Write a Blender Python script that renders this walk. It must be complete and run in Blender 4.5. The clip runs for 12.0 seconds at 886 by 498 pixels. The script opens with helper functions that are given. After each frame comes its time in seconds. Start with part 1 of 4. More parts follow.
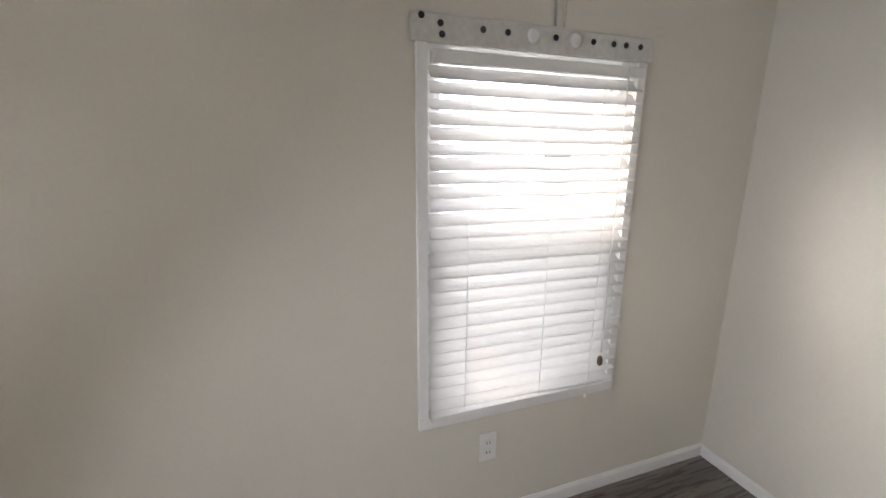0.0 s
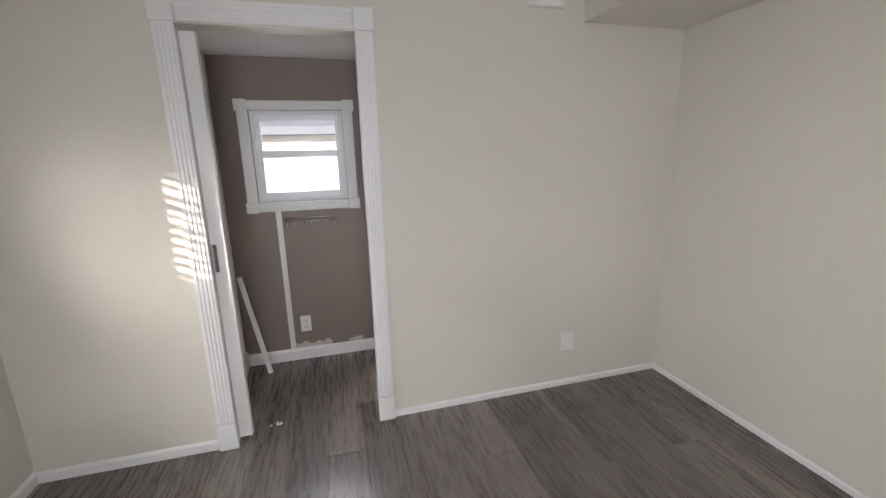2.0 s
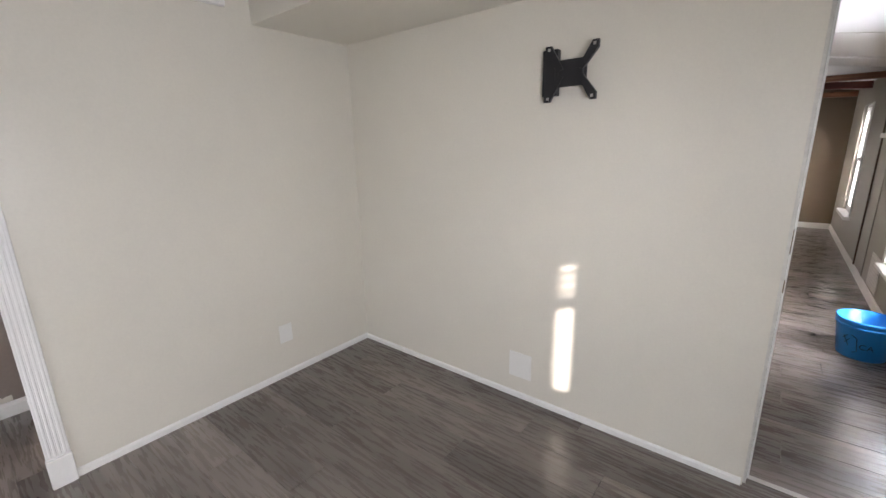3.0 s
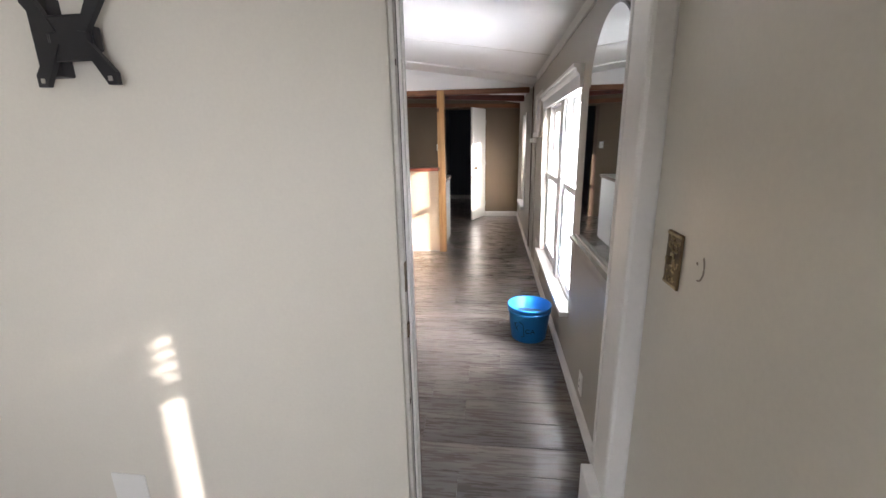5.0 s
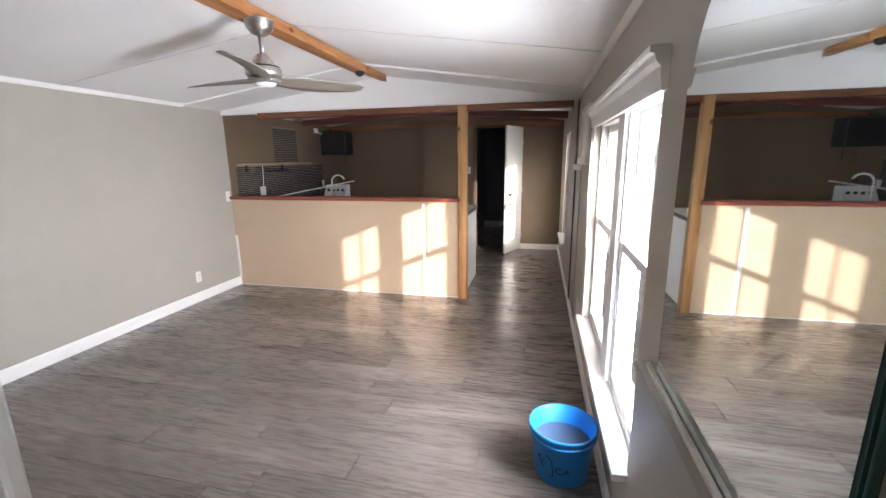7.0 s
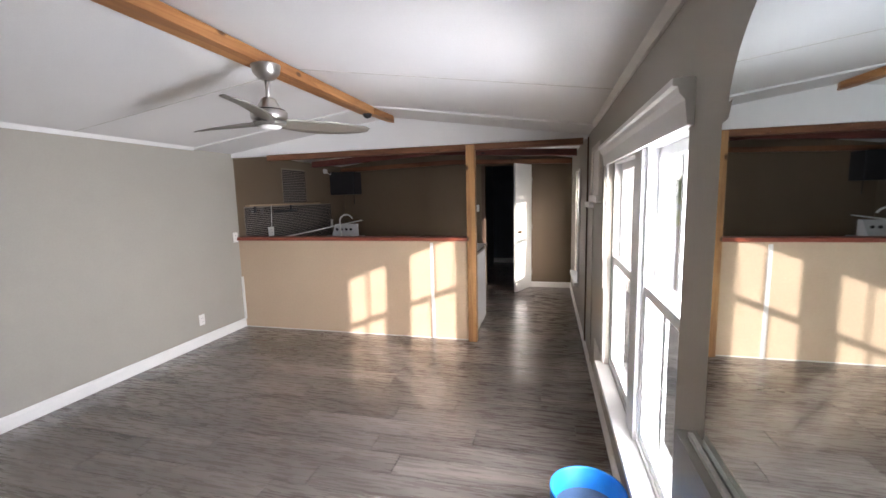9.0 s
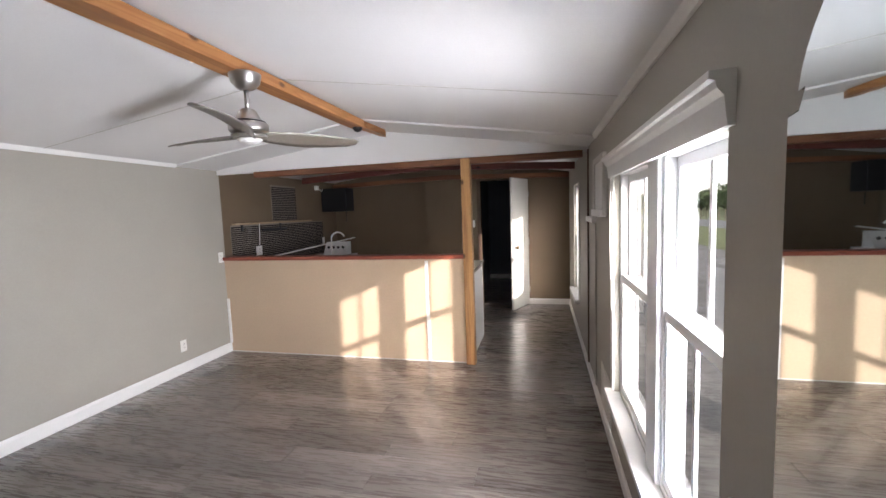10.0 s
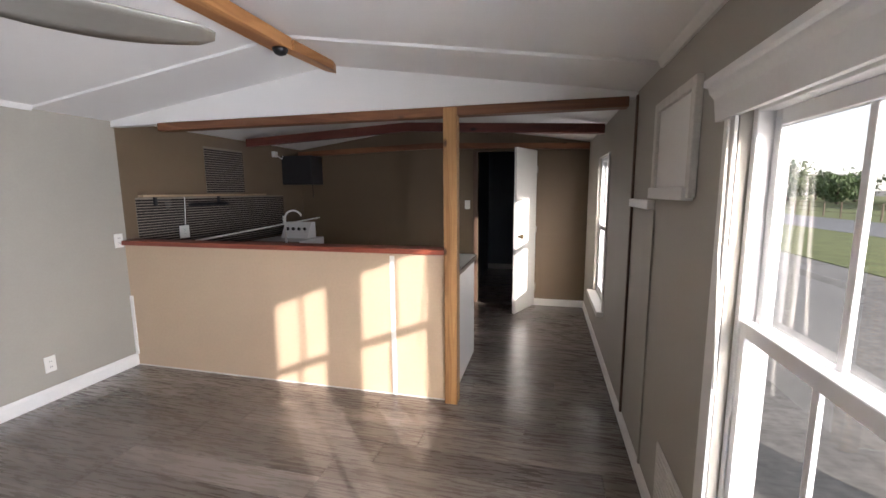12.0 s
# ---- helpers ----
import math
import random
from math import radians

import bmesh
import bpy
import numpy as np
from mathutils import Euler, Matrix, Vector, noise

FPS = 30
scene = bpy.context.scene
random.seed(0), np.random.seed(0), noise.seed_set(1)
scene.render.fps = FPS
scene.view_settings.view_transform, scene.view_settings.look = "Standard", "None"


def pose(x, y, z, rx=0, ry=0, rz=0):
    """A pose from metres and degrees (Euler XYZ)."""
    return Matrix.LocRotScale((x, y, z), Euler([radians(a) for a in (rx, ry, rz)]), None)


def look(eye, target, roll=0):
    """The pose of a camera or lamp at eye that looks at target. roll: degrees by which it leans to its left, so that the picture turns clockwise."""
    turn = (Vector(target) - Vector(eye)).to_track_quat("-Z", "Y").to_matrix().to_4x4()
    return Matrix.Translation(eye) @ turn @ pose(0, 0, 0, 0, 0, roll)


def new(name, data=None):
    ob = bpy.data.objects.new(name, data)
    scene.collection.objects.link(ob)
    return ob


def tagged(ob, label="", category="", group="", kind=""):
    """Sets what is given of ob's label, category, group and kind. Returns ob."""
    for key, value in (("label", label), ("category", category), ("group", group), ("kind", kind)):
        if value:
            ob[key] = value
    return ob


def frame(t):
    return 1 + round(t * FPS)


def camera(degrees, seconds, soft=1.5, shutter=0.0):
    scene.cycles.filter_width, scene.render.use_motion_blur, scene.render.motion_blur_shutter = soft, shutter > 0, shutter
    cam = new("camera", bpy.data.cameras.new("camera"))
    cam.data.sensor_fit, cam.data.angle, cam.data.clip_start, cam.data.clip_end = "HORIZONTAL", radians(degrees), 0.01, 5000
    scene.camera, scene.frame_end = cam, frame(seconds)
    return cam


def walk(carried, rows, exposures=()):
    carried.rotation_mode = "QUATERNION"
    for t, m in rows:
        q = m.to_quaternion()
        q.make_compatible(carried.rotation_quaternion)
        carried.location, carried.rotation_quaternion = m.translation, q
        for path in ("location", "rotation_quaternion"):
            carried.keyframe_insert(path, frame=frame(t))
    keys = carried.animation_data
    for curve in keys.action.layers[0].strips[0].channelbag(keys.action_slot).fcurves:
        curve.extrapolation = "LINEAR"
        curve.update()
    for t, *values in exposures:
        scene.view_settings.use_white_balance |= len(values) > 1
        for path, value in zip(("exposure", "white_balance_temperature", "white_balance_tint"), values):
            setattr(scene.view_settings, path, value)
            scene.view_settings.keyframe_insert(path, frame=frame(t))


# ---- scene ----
cam = camera(94.3, 12.0)
PATH = [
    (0, (0.346, 0.619, 1.427), (-0.306, -1.215, 0.968), 0.3),
    (0.3, (0.37, 0.531, 1.395), (-0.727, -1.075, 0.931), -0.7),
    (0.5, (0.348, 0.473, 1.392), (-1.03, -0.894, 0.911), 0.0),
    (1, (0.331, 0.538, 1.367), (-1.52, -0.08, 0.932), 0.4),
    (1.5, (0.458, 0.652, 1.4), (-1.488, 0.638, 0.941), -0.6),
    (2, (0.608, 0.798, 1.399), (-1.274, 1.308, 0.958), -1.5),
    (2.5, (0.71, 0.837, 1.408), (-0.927, 1.892, 0.954), -1.8),
    (3, (0.85, 0.877, 1.409), (-0.364, 2.39, 0.921), -1.2),
    (3.5, (0.963, 0.945, 1.405), (0.256, 2.748, 0.904), -0.2),
    (3.7, (1.0, 0.998, 1.407), (0.483, 2.862, 0.9), -0.1),
    (5.3, (1.229, 1.882, 1.43), (1.009, 3.805, 0.927), -0.6),
    (5.5, (1.263, 2.031, 1.43), (1.055, 3.959, 0.94), -0.2),
    (6, (1.336, 2.337, 1.455), (0.968, 4.236, 0.948), -1.4),
    (6.5, (1.311, 2.568, 1.483), (0.881, 4.465, 1.018), -0.6),
    (7, (1.306, 2.706, 1.506), (0.862, 4.608, 1.077), -0.7),
    (7.5, (1.303, 2.763, 1.505), (0.827, 4.664, 1.107), -0.5),
    (7.7, (1.308, 2.776, 1.513), (0.791, 4.675, 1.158), -0.9),
    (9.3, (1.266, 2.83, 1.522), (0.798, 4.759, 1.282), -2.1),
    (9.5, (1.251, 2.838, 1.522), (0.815, 4.777, 1.295), -2.0),
    (10, (1.238, 3.013, 1.525), (0.768, 4.949, 1.344), -2.1),
    (10.5, (1.224, 3.272, 1.525), (0.69, 5.19, 1.335), -0.6),
    (11, (1.174, 3.585, 1.5), (0.682, 5.509, 1.257), -0.2),
    (11.5, (1.125, 3.914, 1.515), (0.694, 5.846, 1.227), -1.0),
    (12, (1.142, 4.266, 1.49), (0.665, 6.188, 1.211), -0.4),
]
walk(cam, [(t, look(eye, target, roll)) for t, eye, target, roll in PATH],
     [(0, 1.3, 6250, 17), (0.5, 0.95, 6250, 17), (1, 0.65, 6250, 17), (1.5, 0.9, 6250, 17), (2, 1.25, 6250, 17), (2.5, 1.35, 6250, 17), (3.7, 1.6, 6250, 17), (5.5, 1.5, 6250, 17), (6.5, 1.58, 6250, 17), (7.2, 1.38, 6250, 17), (9.5, 1.15, 6250, 17),
      (11, 1.18, 6250, 17), (12, 1.12, 6250, 17)])

# ---------------- world and light ----------------
SUN_AWAY = Vector((-0.68, 0.73, -0.271)).normalized()
world = bpy.data.worlds.new("sky")
scene.world = world
world.use_nodes = True
wn = world.node_tree
sky = wn.nodes.new("ShaderNodeTexSky")
sky.sky_type = 'NISHITA'
sky.sun_disc = False
sky.sun_elevation = radians(15.2)
sky.sun_rotation = math.atan2(0.68, -0.73)
sky.dust_density = 0.4
haze = wn.nodes.new("ShaderNodeHueSaturation")
haze.inputs["Saturation"].default_value = 0.35
wn.links.new(sky.outputs[0], haze.inputs["Color"])
wn.links.new(haze.outputs[0], wn.nodes["Background"].inputs[0])
wn.nodes["Background"].inputs[1].default_value = 0.15

sun_data = bpy.data.lights.new("sun", 'SUN')
sun_data.energy = 4.4
sun_data.angle = radians(0.9)
sun_data.color = (1.0, 0.905, 0.80)
sun = new("sun", sun_data)
sun.rotation_mode = 'QUATERNION'
sun.rotation_quaternion = SUN_AWAY.to_track_quat('-Z', 'Y')


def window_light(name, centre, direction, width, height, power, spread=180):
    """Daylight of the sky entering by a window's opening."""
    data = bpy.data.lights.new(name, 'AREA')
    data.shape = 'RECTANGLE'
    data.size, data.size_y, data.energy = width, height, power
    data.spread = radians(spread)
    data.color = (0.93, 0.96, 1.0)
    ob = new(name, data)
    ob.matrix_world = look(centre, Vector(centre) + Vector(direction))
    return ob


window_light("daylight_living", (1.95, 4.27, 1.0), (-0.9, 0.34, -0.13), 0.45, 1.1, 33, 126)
window_light("daylight_closet", (-2.80, 0.63, 2.15), (0.7, 0, -0.7), 0.5, 0.4, 7)
window_light("daylight_kitchen", (1.79, 8.32, 1.12), (-1, 0.2, -0.15), 0.7, 1.3, 1.7)
window_light("daylight_bedroom", (1.585, 0.62, 1.22), (-0.85, 0.38, -0.55), 0.9, 1.0, 15, 150)
window_light("daylight_blind", (-0.40, -1.15, 1.13), (0, 1, 0), 0.8, 1.2, 15)


# ---------------- materials ----------------
def material(name, colour, rough=0.6, metal=0.0, vary=0.06, grain=60.0, bump=0.05, stretch=(1, 1, 1),
             random_tone=0.0, coat=0.0, blotch=1.3):
    """Paint, metal or plastic with fine grain, broad blotches and a little relief."""
    m = bpy.data.materials.new(name)
    m.use_nodes = True
    nt = m.node_tree
    b = nt.nodes["Principled BSDF"]
    tc = nt.nodes.new("ShaderNodeTexCoord")
    mp = nt.nodes.new("ShaderNodeMapping")
    mp.inputs["Scale"].default_value = stretch
    nt.links.new(tc.outputs["Object"], mp.inputs[0])
    fine = nt.nodes.new("ShaderNodeTexNoise")
    fine.inputs["Scale"].default_value = grain
    fine.inputs["Detail"].default_value = 5
    broad = nt.nodes.new("ShaderNodeTexNoise")
    broad.inputs["Scale"].default_value = blotch
    broad.inputs["Detail"].default_value = 4
    for n in (fine, broad):
        nt.links.new(mp.outputs[0], n.inputs["Vector"])
    both = nt.nodes.new("ShaderNodeMath")
    both.operation = 'ADD'
    nt.links.new(fine.outputs["Fac"], both.inputs[0])
    nt.links.new(broad.outputs["Fac"], both.inputs[1])
    ramp = nt.nodes.new("ShaderNodeMapRange")
    ramp.inputs["From Min"].default_value, ramp.inputs["From Max"].default_value = 0.6, 1.4
    ramp.inputs["To Min"].default_value, ramp.inputs["To Max"].default_value = 1 - vary, 1 + vary
    nt.links.new(both.outputs[0], ramp.inputs["Value"])
    hsv = nt.nodes.new("ShaderNodeHueSaturation")
    hsv.inputs["Color"].default_value = (*colour, 1)
    value = ramp.outputs[0]
    if random_tone:
        info = nt.nodes.new("ShaderNodeObjectInfo")
        r = nt.nodes.new("ShaderNodeMapRange")
        r.inputs["To Min"].default_value, r.inputs["To Max"].default_value = 1 - random_tone, 1 + random_tone
        nt.links.new(info.outputs["Random"], r.inputs["Value"])
        mul = nt.nodes.new("ShaderNodeMath")
        mul.operation = 'MULTIPLY'
        nt.links.new(value, mul.inputs[0])
        nt.links.new(r.outputs[0], mul.inputs[1])
        value = mul.outputs[0]
    nt.links.new(value, hsv.inputs["Value"])
    nt.links.new(hsv.outputs[0], b.inputs["Base Color"])
    rr = nt.nodes.new("ShaderNodeMapRange")
    rr.inputs["To Min"].default_value, rr.inputs["To Max"].default_value = max(rough - 0.07, 0.02), min(rough + 0.07, 1)
    nt.links.new(broad.outputs["Fac"], rr.inputs["Value"])
    nt.links.new(rr.outputs[0], b.inputs["Roughness"])
    b.inputs["Metallic"].default_value = metal
    b.inputs["Coat Weight"].default_value = coat
    if bump:
        bp = nt.nodes.new("ShaderNodeBump")
        bp.inputs["Strength"].default_value = bump
        bp.inputs["Distance"].default_value = 0.004
        nt.links.new(fine.outputs["Fac"], bp.inputs["Height"])
        nt.links.new(bp.outputs[0], b.inputs["Normal"])
    return m


def wood(name, dark, light, along='X', rings=9.0, rough=0.5, random_tone=0.12, knots=False, bump=0.12):
    """Wood with cathedral grain running along one axis; the grain shifts from piece to piece."""
    m = bpy.data.materials.new(name)
    m.use_nodes = True
    nt = m.node_tree
    b = nt.nodes["Principled BSDF"]
    tc = nt.nodes.new("ShaderNodeTexCoord")
    info = nt.nodes.new("ShaderNodeObjectInfo")
    shift = nt.nodes.new("ShaderNodeVectorMath")
    shift.operation = 'ADD'
    off = nt.nodes.new("ShaderNodeVectorMath")
    off.operation = 'SCALE'
    off.inputs[0].default_value = (7.3, 3.7, 11.9)
    nt.links.new(info.outputs["Random"], off.inputs["Scale"])
    nt.links.new(tc.outputs["Object"], shift.inputs[0])
    nt.links.new(off.outputs[0], shift.inputs[1])
    mp = nt.nodes.new("ShaderNodeMapping")
    mp.inputs["Scale"].default_value = {'X': (0.09, 1, 1), 'Y': (1, 0.09, 1), 'Z': (1, 1, 0.09)}[along]
    nt.links.new(shift.outputs[0], mp.inputs[0])
    big = nt.nodes.new("ShaderNodeTexNoise")
    big.inputs["Scale"].default_value = rings
    big.inputs["Detail"].default_value = 2
    big.inputs["Distortion"].default_value = 0.4
    nt.links.new(mp.outputs[0], big.inputs["Vector"])
    mult = nt.nodes.new("ShaderNodeMath")
    mult.operation = 'MULTIPLY'
    mult.inputs[1].default_value = 55
    nt.links.new(big.outputs["Fac"], mult.inputs[0])
    sine = nt.nodes.new("ShaderNodeMath")
    sine.operation = 'SINE'
    nt.links.new(mult.outputs[0], sine.inputs[0])
    fine = nt.nodes.new("ShaderNodeTexNoise")
    fine.inputs["Scale"].default_value = 70
    fine.inputs["Detail"].default_value = 6
    nt.links.new(mp.outputs[0], fine.inputs["Vector"])
    a1 = nt.nodes.new("ShaderNodeMath")
    a1.operation = 'MULTIPLY_ADD'
    a1.inputs[1].default_value = 0.055
    nt.links.new(sine.outputs[0], a1.inputs[0])
    half = nt.nodes.new("ShaderNodeMath")
    half.operation = 'MULTIPLY'
    half.inputs[1].default_value = 0.15
    nt.links.new(fine.outputs["Fac"], half.inputs[0])
    nt.links.new(half.outputs[0], a1.inputs[2])
    a2 = nt.nodes.new("ShaderNodeMath")
    a2.operation = 'MULTIPLY_ADD'
    a2.inputs[1].default_value = 0.9
    nt.links.new(big.outputs["Fac"], a2.inputs[0])
    nt.links.new(a1.outputs[0], a2.inputs[2])
    ramp = nt.nodes.new("ShaderNodeValToRGB")
    ramp.color_ramp.elements[0].position, ramp.color_ramp.elements[0].color = 0.37, (*dark, 1)
    ramp.color_ramp.elements[1].position, ramp.color_ramp.elements[1].color = 0.76, (*light, 1)
    nt.links.new(a2.outputs[0], ramp.inputs[0])
    hsv = nt.nodes.new("ShaderNodeHueSaturation")
    r = nt.nodes.new("ShaderNodeMapRange")
    r.inputs["To Min"].default_value, r.inputs["To Max"].default_value = 1 - random_tone, 1 + random_tone
    nt.links.new(info.outputs["Random"], r.inputs["Value"])
    nt.links.new(r.outputs[0], hsv.inputs["Value"])
    colour = ramp.outputs[0]
    if knots:
        vor = nt.nodes.new("ShaderNodeTexVoronoi")
        vor.inputs["Scale"].default_value = 3.2
        mk = nt.nodes.new("ShaderNodeMapping")
        mk.inputs["Scale"].default_value = {'X': (1, 1.9, 1.9), 'Y': (1.9, 1, 1.9), 'Z': (1.9, 1.9, 1)}[along]
        nt.links.new(shift.outputs[0], mk.inputs[0])
        nt.links.new(mk.outputs[0], vor.inputs["Vector"])
        kr = nt.nodes.new("ShaderNodeValToRGB")
        kr.color_ramp.elements[0].position, kr.color_ramp.elements[0].color = 0.06, (1, 1, 1, 1)
        kr.color_ramp.elements[1].position, kr.color_ramp.elements[1].color = 0.12, (0, 0, 0, 1)
        nt.links.new(vor.outputs["Distance"], kr.inputs[0])
        mix = nt.nodes.new("ShaderNodeMixRGB")
        mix.inputs["Color2"].default_value = (dark[0] * 0.3, dark[1] * 0.25, dark[2] * 0.25, 1)
        nt.links.new(kr.outputs[0], mix.inputs["Fac"])
        nt.links.new(colour, mix.inputs["Color1"])
        colour = mix.outputs[0]
    nt.links.new(colour, hsv.inputs["Color"])
    nt.links.new(hsv.outputs[0], b.inputs["Base Color"])
    rr = nt.nodes.new("ShaderNodeMapRange")
    rr.inputs["To Min"].default_value, rr.inputs["To Max"].default_value = rough - 0.08, rough + 0.12
    nt.links.new(fine.outputs["Fac"], rr.inputs["Value"])
    nt.links.new(rr.outputs[0], b.inputs["Roughness"])
    bp = nt.nodes.new("ShaderNodeBump")
    bp.inputs["Strength"].default_value = bump
    bp.inputs["Distance"].default_value = 0.003
    nt.links.new(a1.outputs[0], bp.inputs["Height"])
    nt.links.new(bp.outputs[0], b.inputs["Normal"])
    return m


def glass_pane(name):
    m = bpy.data.materials.new(name)
    m.use_nodes = True
    b = m.node_tree.nodes["Principled BSDF"]
    b.inputs["Base Color"].default_value = (0.97, 0.99, 0.98, 1)
    b.inputs["Roughness"].default_value = 0.0
    b.inputs["Transmission Weight"].default_value = 1.0
    b.inputs["IOR"].default_value = 1.45
    return m


WALL_CREAM = material("cream_satin_paint", (0.68, 0.645, 0.56), rough=0.32, vary=0.035, grain=90, bump=0.05)
WALL_GREIGE = material("greige_paint", (0.365, 0.342, 0.292), rough=0.5, vary=0.04, grain=80, bump=0.06)
WALL_TAN = material("tan_panel_paint", (0.49, 0.37, 0.255), rough=0.5, vary=0.06, grain=50, bump=0.06)
WALL_BROWN = material("brown_kitchen_paint", (0.150, 0.106, 0.064), rough=0.5, vary=0.06, grain=60, bump=0.06)
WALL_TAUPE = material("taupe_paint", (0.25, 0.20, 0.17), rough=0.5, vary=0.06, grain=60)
# Even dark blue base colour for the walls past the far doorway.
WALL_DARK = material("dark_blue_wall", (0.10, 0.12, 0.15), rough=0.5)
PRIMER = material("bare_plaster", (0.62, 0.58, 0.5), rough=0.8, vary=0.15, grain=20)
CEILING = material("white_ceiling_paint", (0.80, 0.79, 0.77), rough=0.7, vary=0.04, grain=140, bump=0.12)
TRIM = material("white_trim_paint", (0.80, 0.79, 0.76), rough=0.35, vary=0.035, grain=70, blotch=4, bump=0.02)
TRIM_WORN = material("scuffed_trim_paint", (0.62, 0.60, 0.55), rough=0.5, vary=0.14, grain=60, blotch=14)
VINYL = material("white_vinyl", (0.82, 0.82, 0.82), rough=0.3, vary=0.02, bump=0)
BLIND = material("white_blind_slat", (0.78, 0.77, 0.74), rough=0.45, vary=0.04, grain=30, bump=0)
_nt = BLIND.node_tree
_tr = _nt.nodes.new("ShaderNodeBsdfTranslucent")
_tr.inputs["Color"].default_value = (0.80, 0.77, 0.72, 1)
_mx = _nt.nodes.new("ShaderNodeMixShader")
_mx.inputs[0].default_value = 0.15
_nt.links.new(_nt.nodes["Principled BSDF"].outputs[0], _mx.inputs[1])
_nt.links.new(_tr.outputs[0], _mx.inputs[2])
_nt.links.new(_mx.outputs[0], _nt.nodes["Material Output"].inputs[0])
PLASTIC = material("white_plastic", (0.78, 0.77, 0.73), rough=0.35, vary=0.02, bump=0)
DARK_SLOT = material("dark_slot", (0.02, 0.02, 0.02), rough=0.6, bump=0)
BLACK = material("black_steel", (0.012, 0.012, 0.014), rough=0.4, vary=0.1)
NICKEL = material("brushed_nickel", (0.55, 0.53, 0.50), rough=0.32, metal=1.0, vary=0.05, grain=25, stretch=(1, 1, 18))
BLADE = material("silver_blade_finish", (0.27, 0.255, 0.225), rough=0.38, metal=0.55, vary=0.05)
CHROME = material("chrome", (0.75, 0.75, 0.75), rough=0.12, metal=1.0, vary=0.02, bump=0)
BRASS = material("aged_brass", (0.15, 0.105, 0.05), rough=0.55, metal=0.35, vary=0.5, grain=35, blotch=22, bump=0.3)
WORN_BRASS = material("rubbed_brass_relief", (0.42, 0.34, 0.19), rough=0.5, metal=0.4, vary=0.5, grain=60, blotch=30)
BUCKET = material("blue_bucket_plastic", (0.015, 0.23, 0.62), rough=0.35, vary=0.06, bump=0.02)
GREY_BLUE = material("dull_grey_blue", (0.07, 0.10, 0.15), rough=0.5, vary=0.15, blotch=9)
MARKER = material("black_marker_ink", (0.01, 0.02, 0.04), rough=0.5, bump=0)
PINE_BEAM = wood("pine_beam", (0.26, 0.105, 0.03), (0.52, 0.25, 0.09), 'Y', knots=True)
PINE_CROSS = wood("stained_cross_beam", (0.13, 0.048, 0.02), (0.30, 0.13, 0.055), 'X', knots=True)
RED_BEAM = wood("red_stained_beam", (0.075, 0.017, 0.011), (0.17, 0.042, 0.026), 'X', knots=True)
PINE_POST = wood("pine_post", (0.22, 0.105, 0.035), (0.43, 0.235, 0.09), 'Z', knots=True)
RED_CAP = wood("red_mahogany_cap", (0.17, 0.035, 0.02), (0.34, 0.09, 0.05), 'X', rough=0.35)
OAK_SHELF = wood("raw_shelf_edge", (0.36, 0.25, 0.15), (0.6, 0.45, 0.3), 'Y')
FLOOR = wood("grey_oak_vinyl", (0.098, 0.080, 0.068), (0.225, 0.190, 0.164), 'X', rings=6.0, rough=0.26, random_tone=0.24, bump=0.03)
_fb = FLOOR.node_tree.nodes["Principled BSDF"]
_fb.inputs["Coat Weight"].default_value = 0.45
_fb.inputs["Coat Roughness"].default_value = 0.2
BROWN_TRIM = material("dark_brown_trim", (0.10, 0.06, 0.04), rough=0.5, vary=0.15)
MOSAIC = material("dark_mosaic_tile", (0.035, 0.03, 0.028), rough=0.25, random_tone=0.3, bump=0)
GROUT = material("grey_brown_grout", (0.24, 0.205, 0.165), rough=0.9)
WHITE_METAL = material("white_enamel", (0.80, 0.80, 0.80), rough=0.25, vary=0.02, bump=0)
GLASS = glass_pane("window_glass")
FROST = material("frosted_lamp_glass", (0.86, 0.84, 0.8), rough=0.35, vary=0.02, bump=0)
MIRROR = material("mirror_silver", (0.74, 0.80, 0.81), rough=0.015, metal=1.0, vary=0.015, blotch=3, bump=0)
MIRROR.node_tree.links.remove(MIRROR.node_tree.nodes["Principled BSDF"].inputs["Roughness"].links[0])
MIRROR.node_tree.nodes["Principled BSDF"].inputs["Roughness"].default_value = 0.02
GREEN_EDGE = material("green_glass_edge", (0.01, 0.06, 0.055), rough=0.15, bump=0)
GRAVEL = material("gravel_ground", (0.20, 0.19, 0.175), rough=0.95, vary=0.45, grain=9, bump=1.0, blotch=0.7)
GRASS = material("dry_grass", (0.15, 0.17, 0.06), rough=0.95, vary=0.4, grain=14, bump=0.6)
ASPHALT = material("asphalt_road", (0.20, 0.20, 0.20), rough=0.9, vary=0.15, grain=30)
LEAF = material("leaf_green", (0.065, 0.10, 0.035), rough=0.6, vary=0.3, random_tone=0.2, grain=5)
BARK = material("grey_bark", (0.14, 0.11, 0.08), rough=0.9, vary=0.3, grain=20)
SIDING = material("white_siding", (0.72, 0.71, 0.68), rough=0.6, vary=0.05)
ROOF = material("grey_roofing", (0.22, 0.23, 0.25), rough=0.8, vary=0.2)
BROWN_SCUFF = material("grey_brown_scuff", (0.30, 0.26, 0.21), rough=0.7, vary=0.2)
PAPER = material("paper_scrap", (0.8, 0.8, 0.78), rough=0.8)
CARDBOARD = material("cardboard", (0.42, 0.30, 0.18), rough=0.8, vary=0.1)


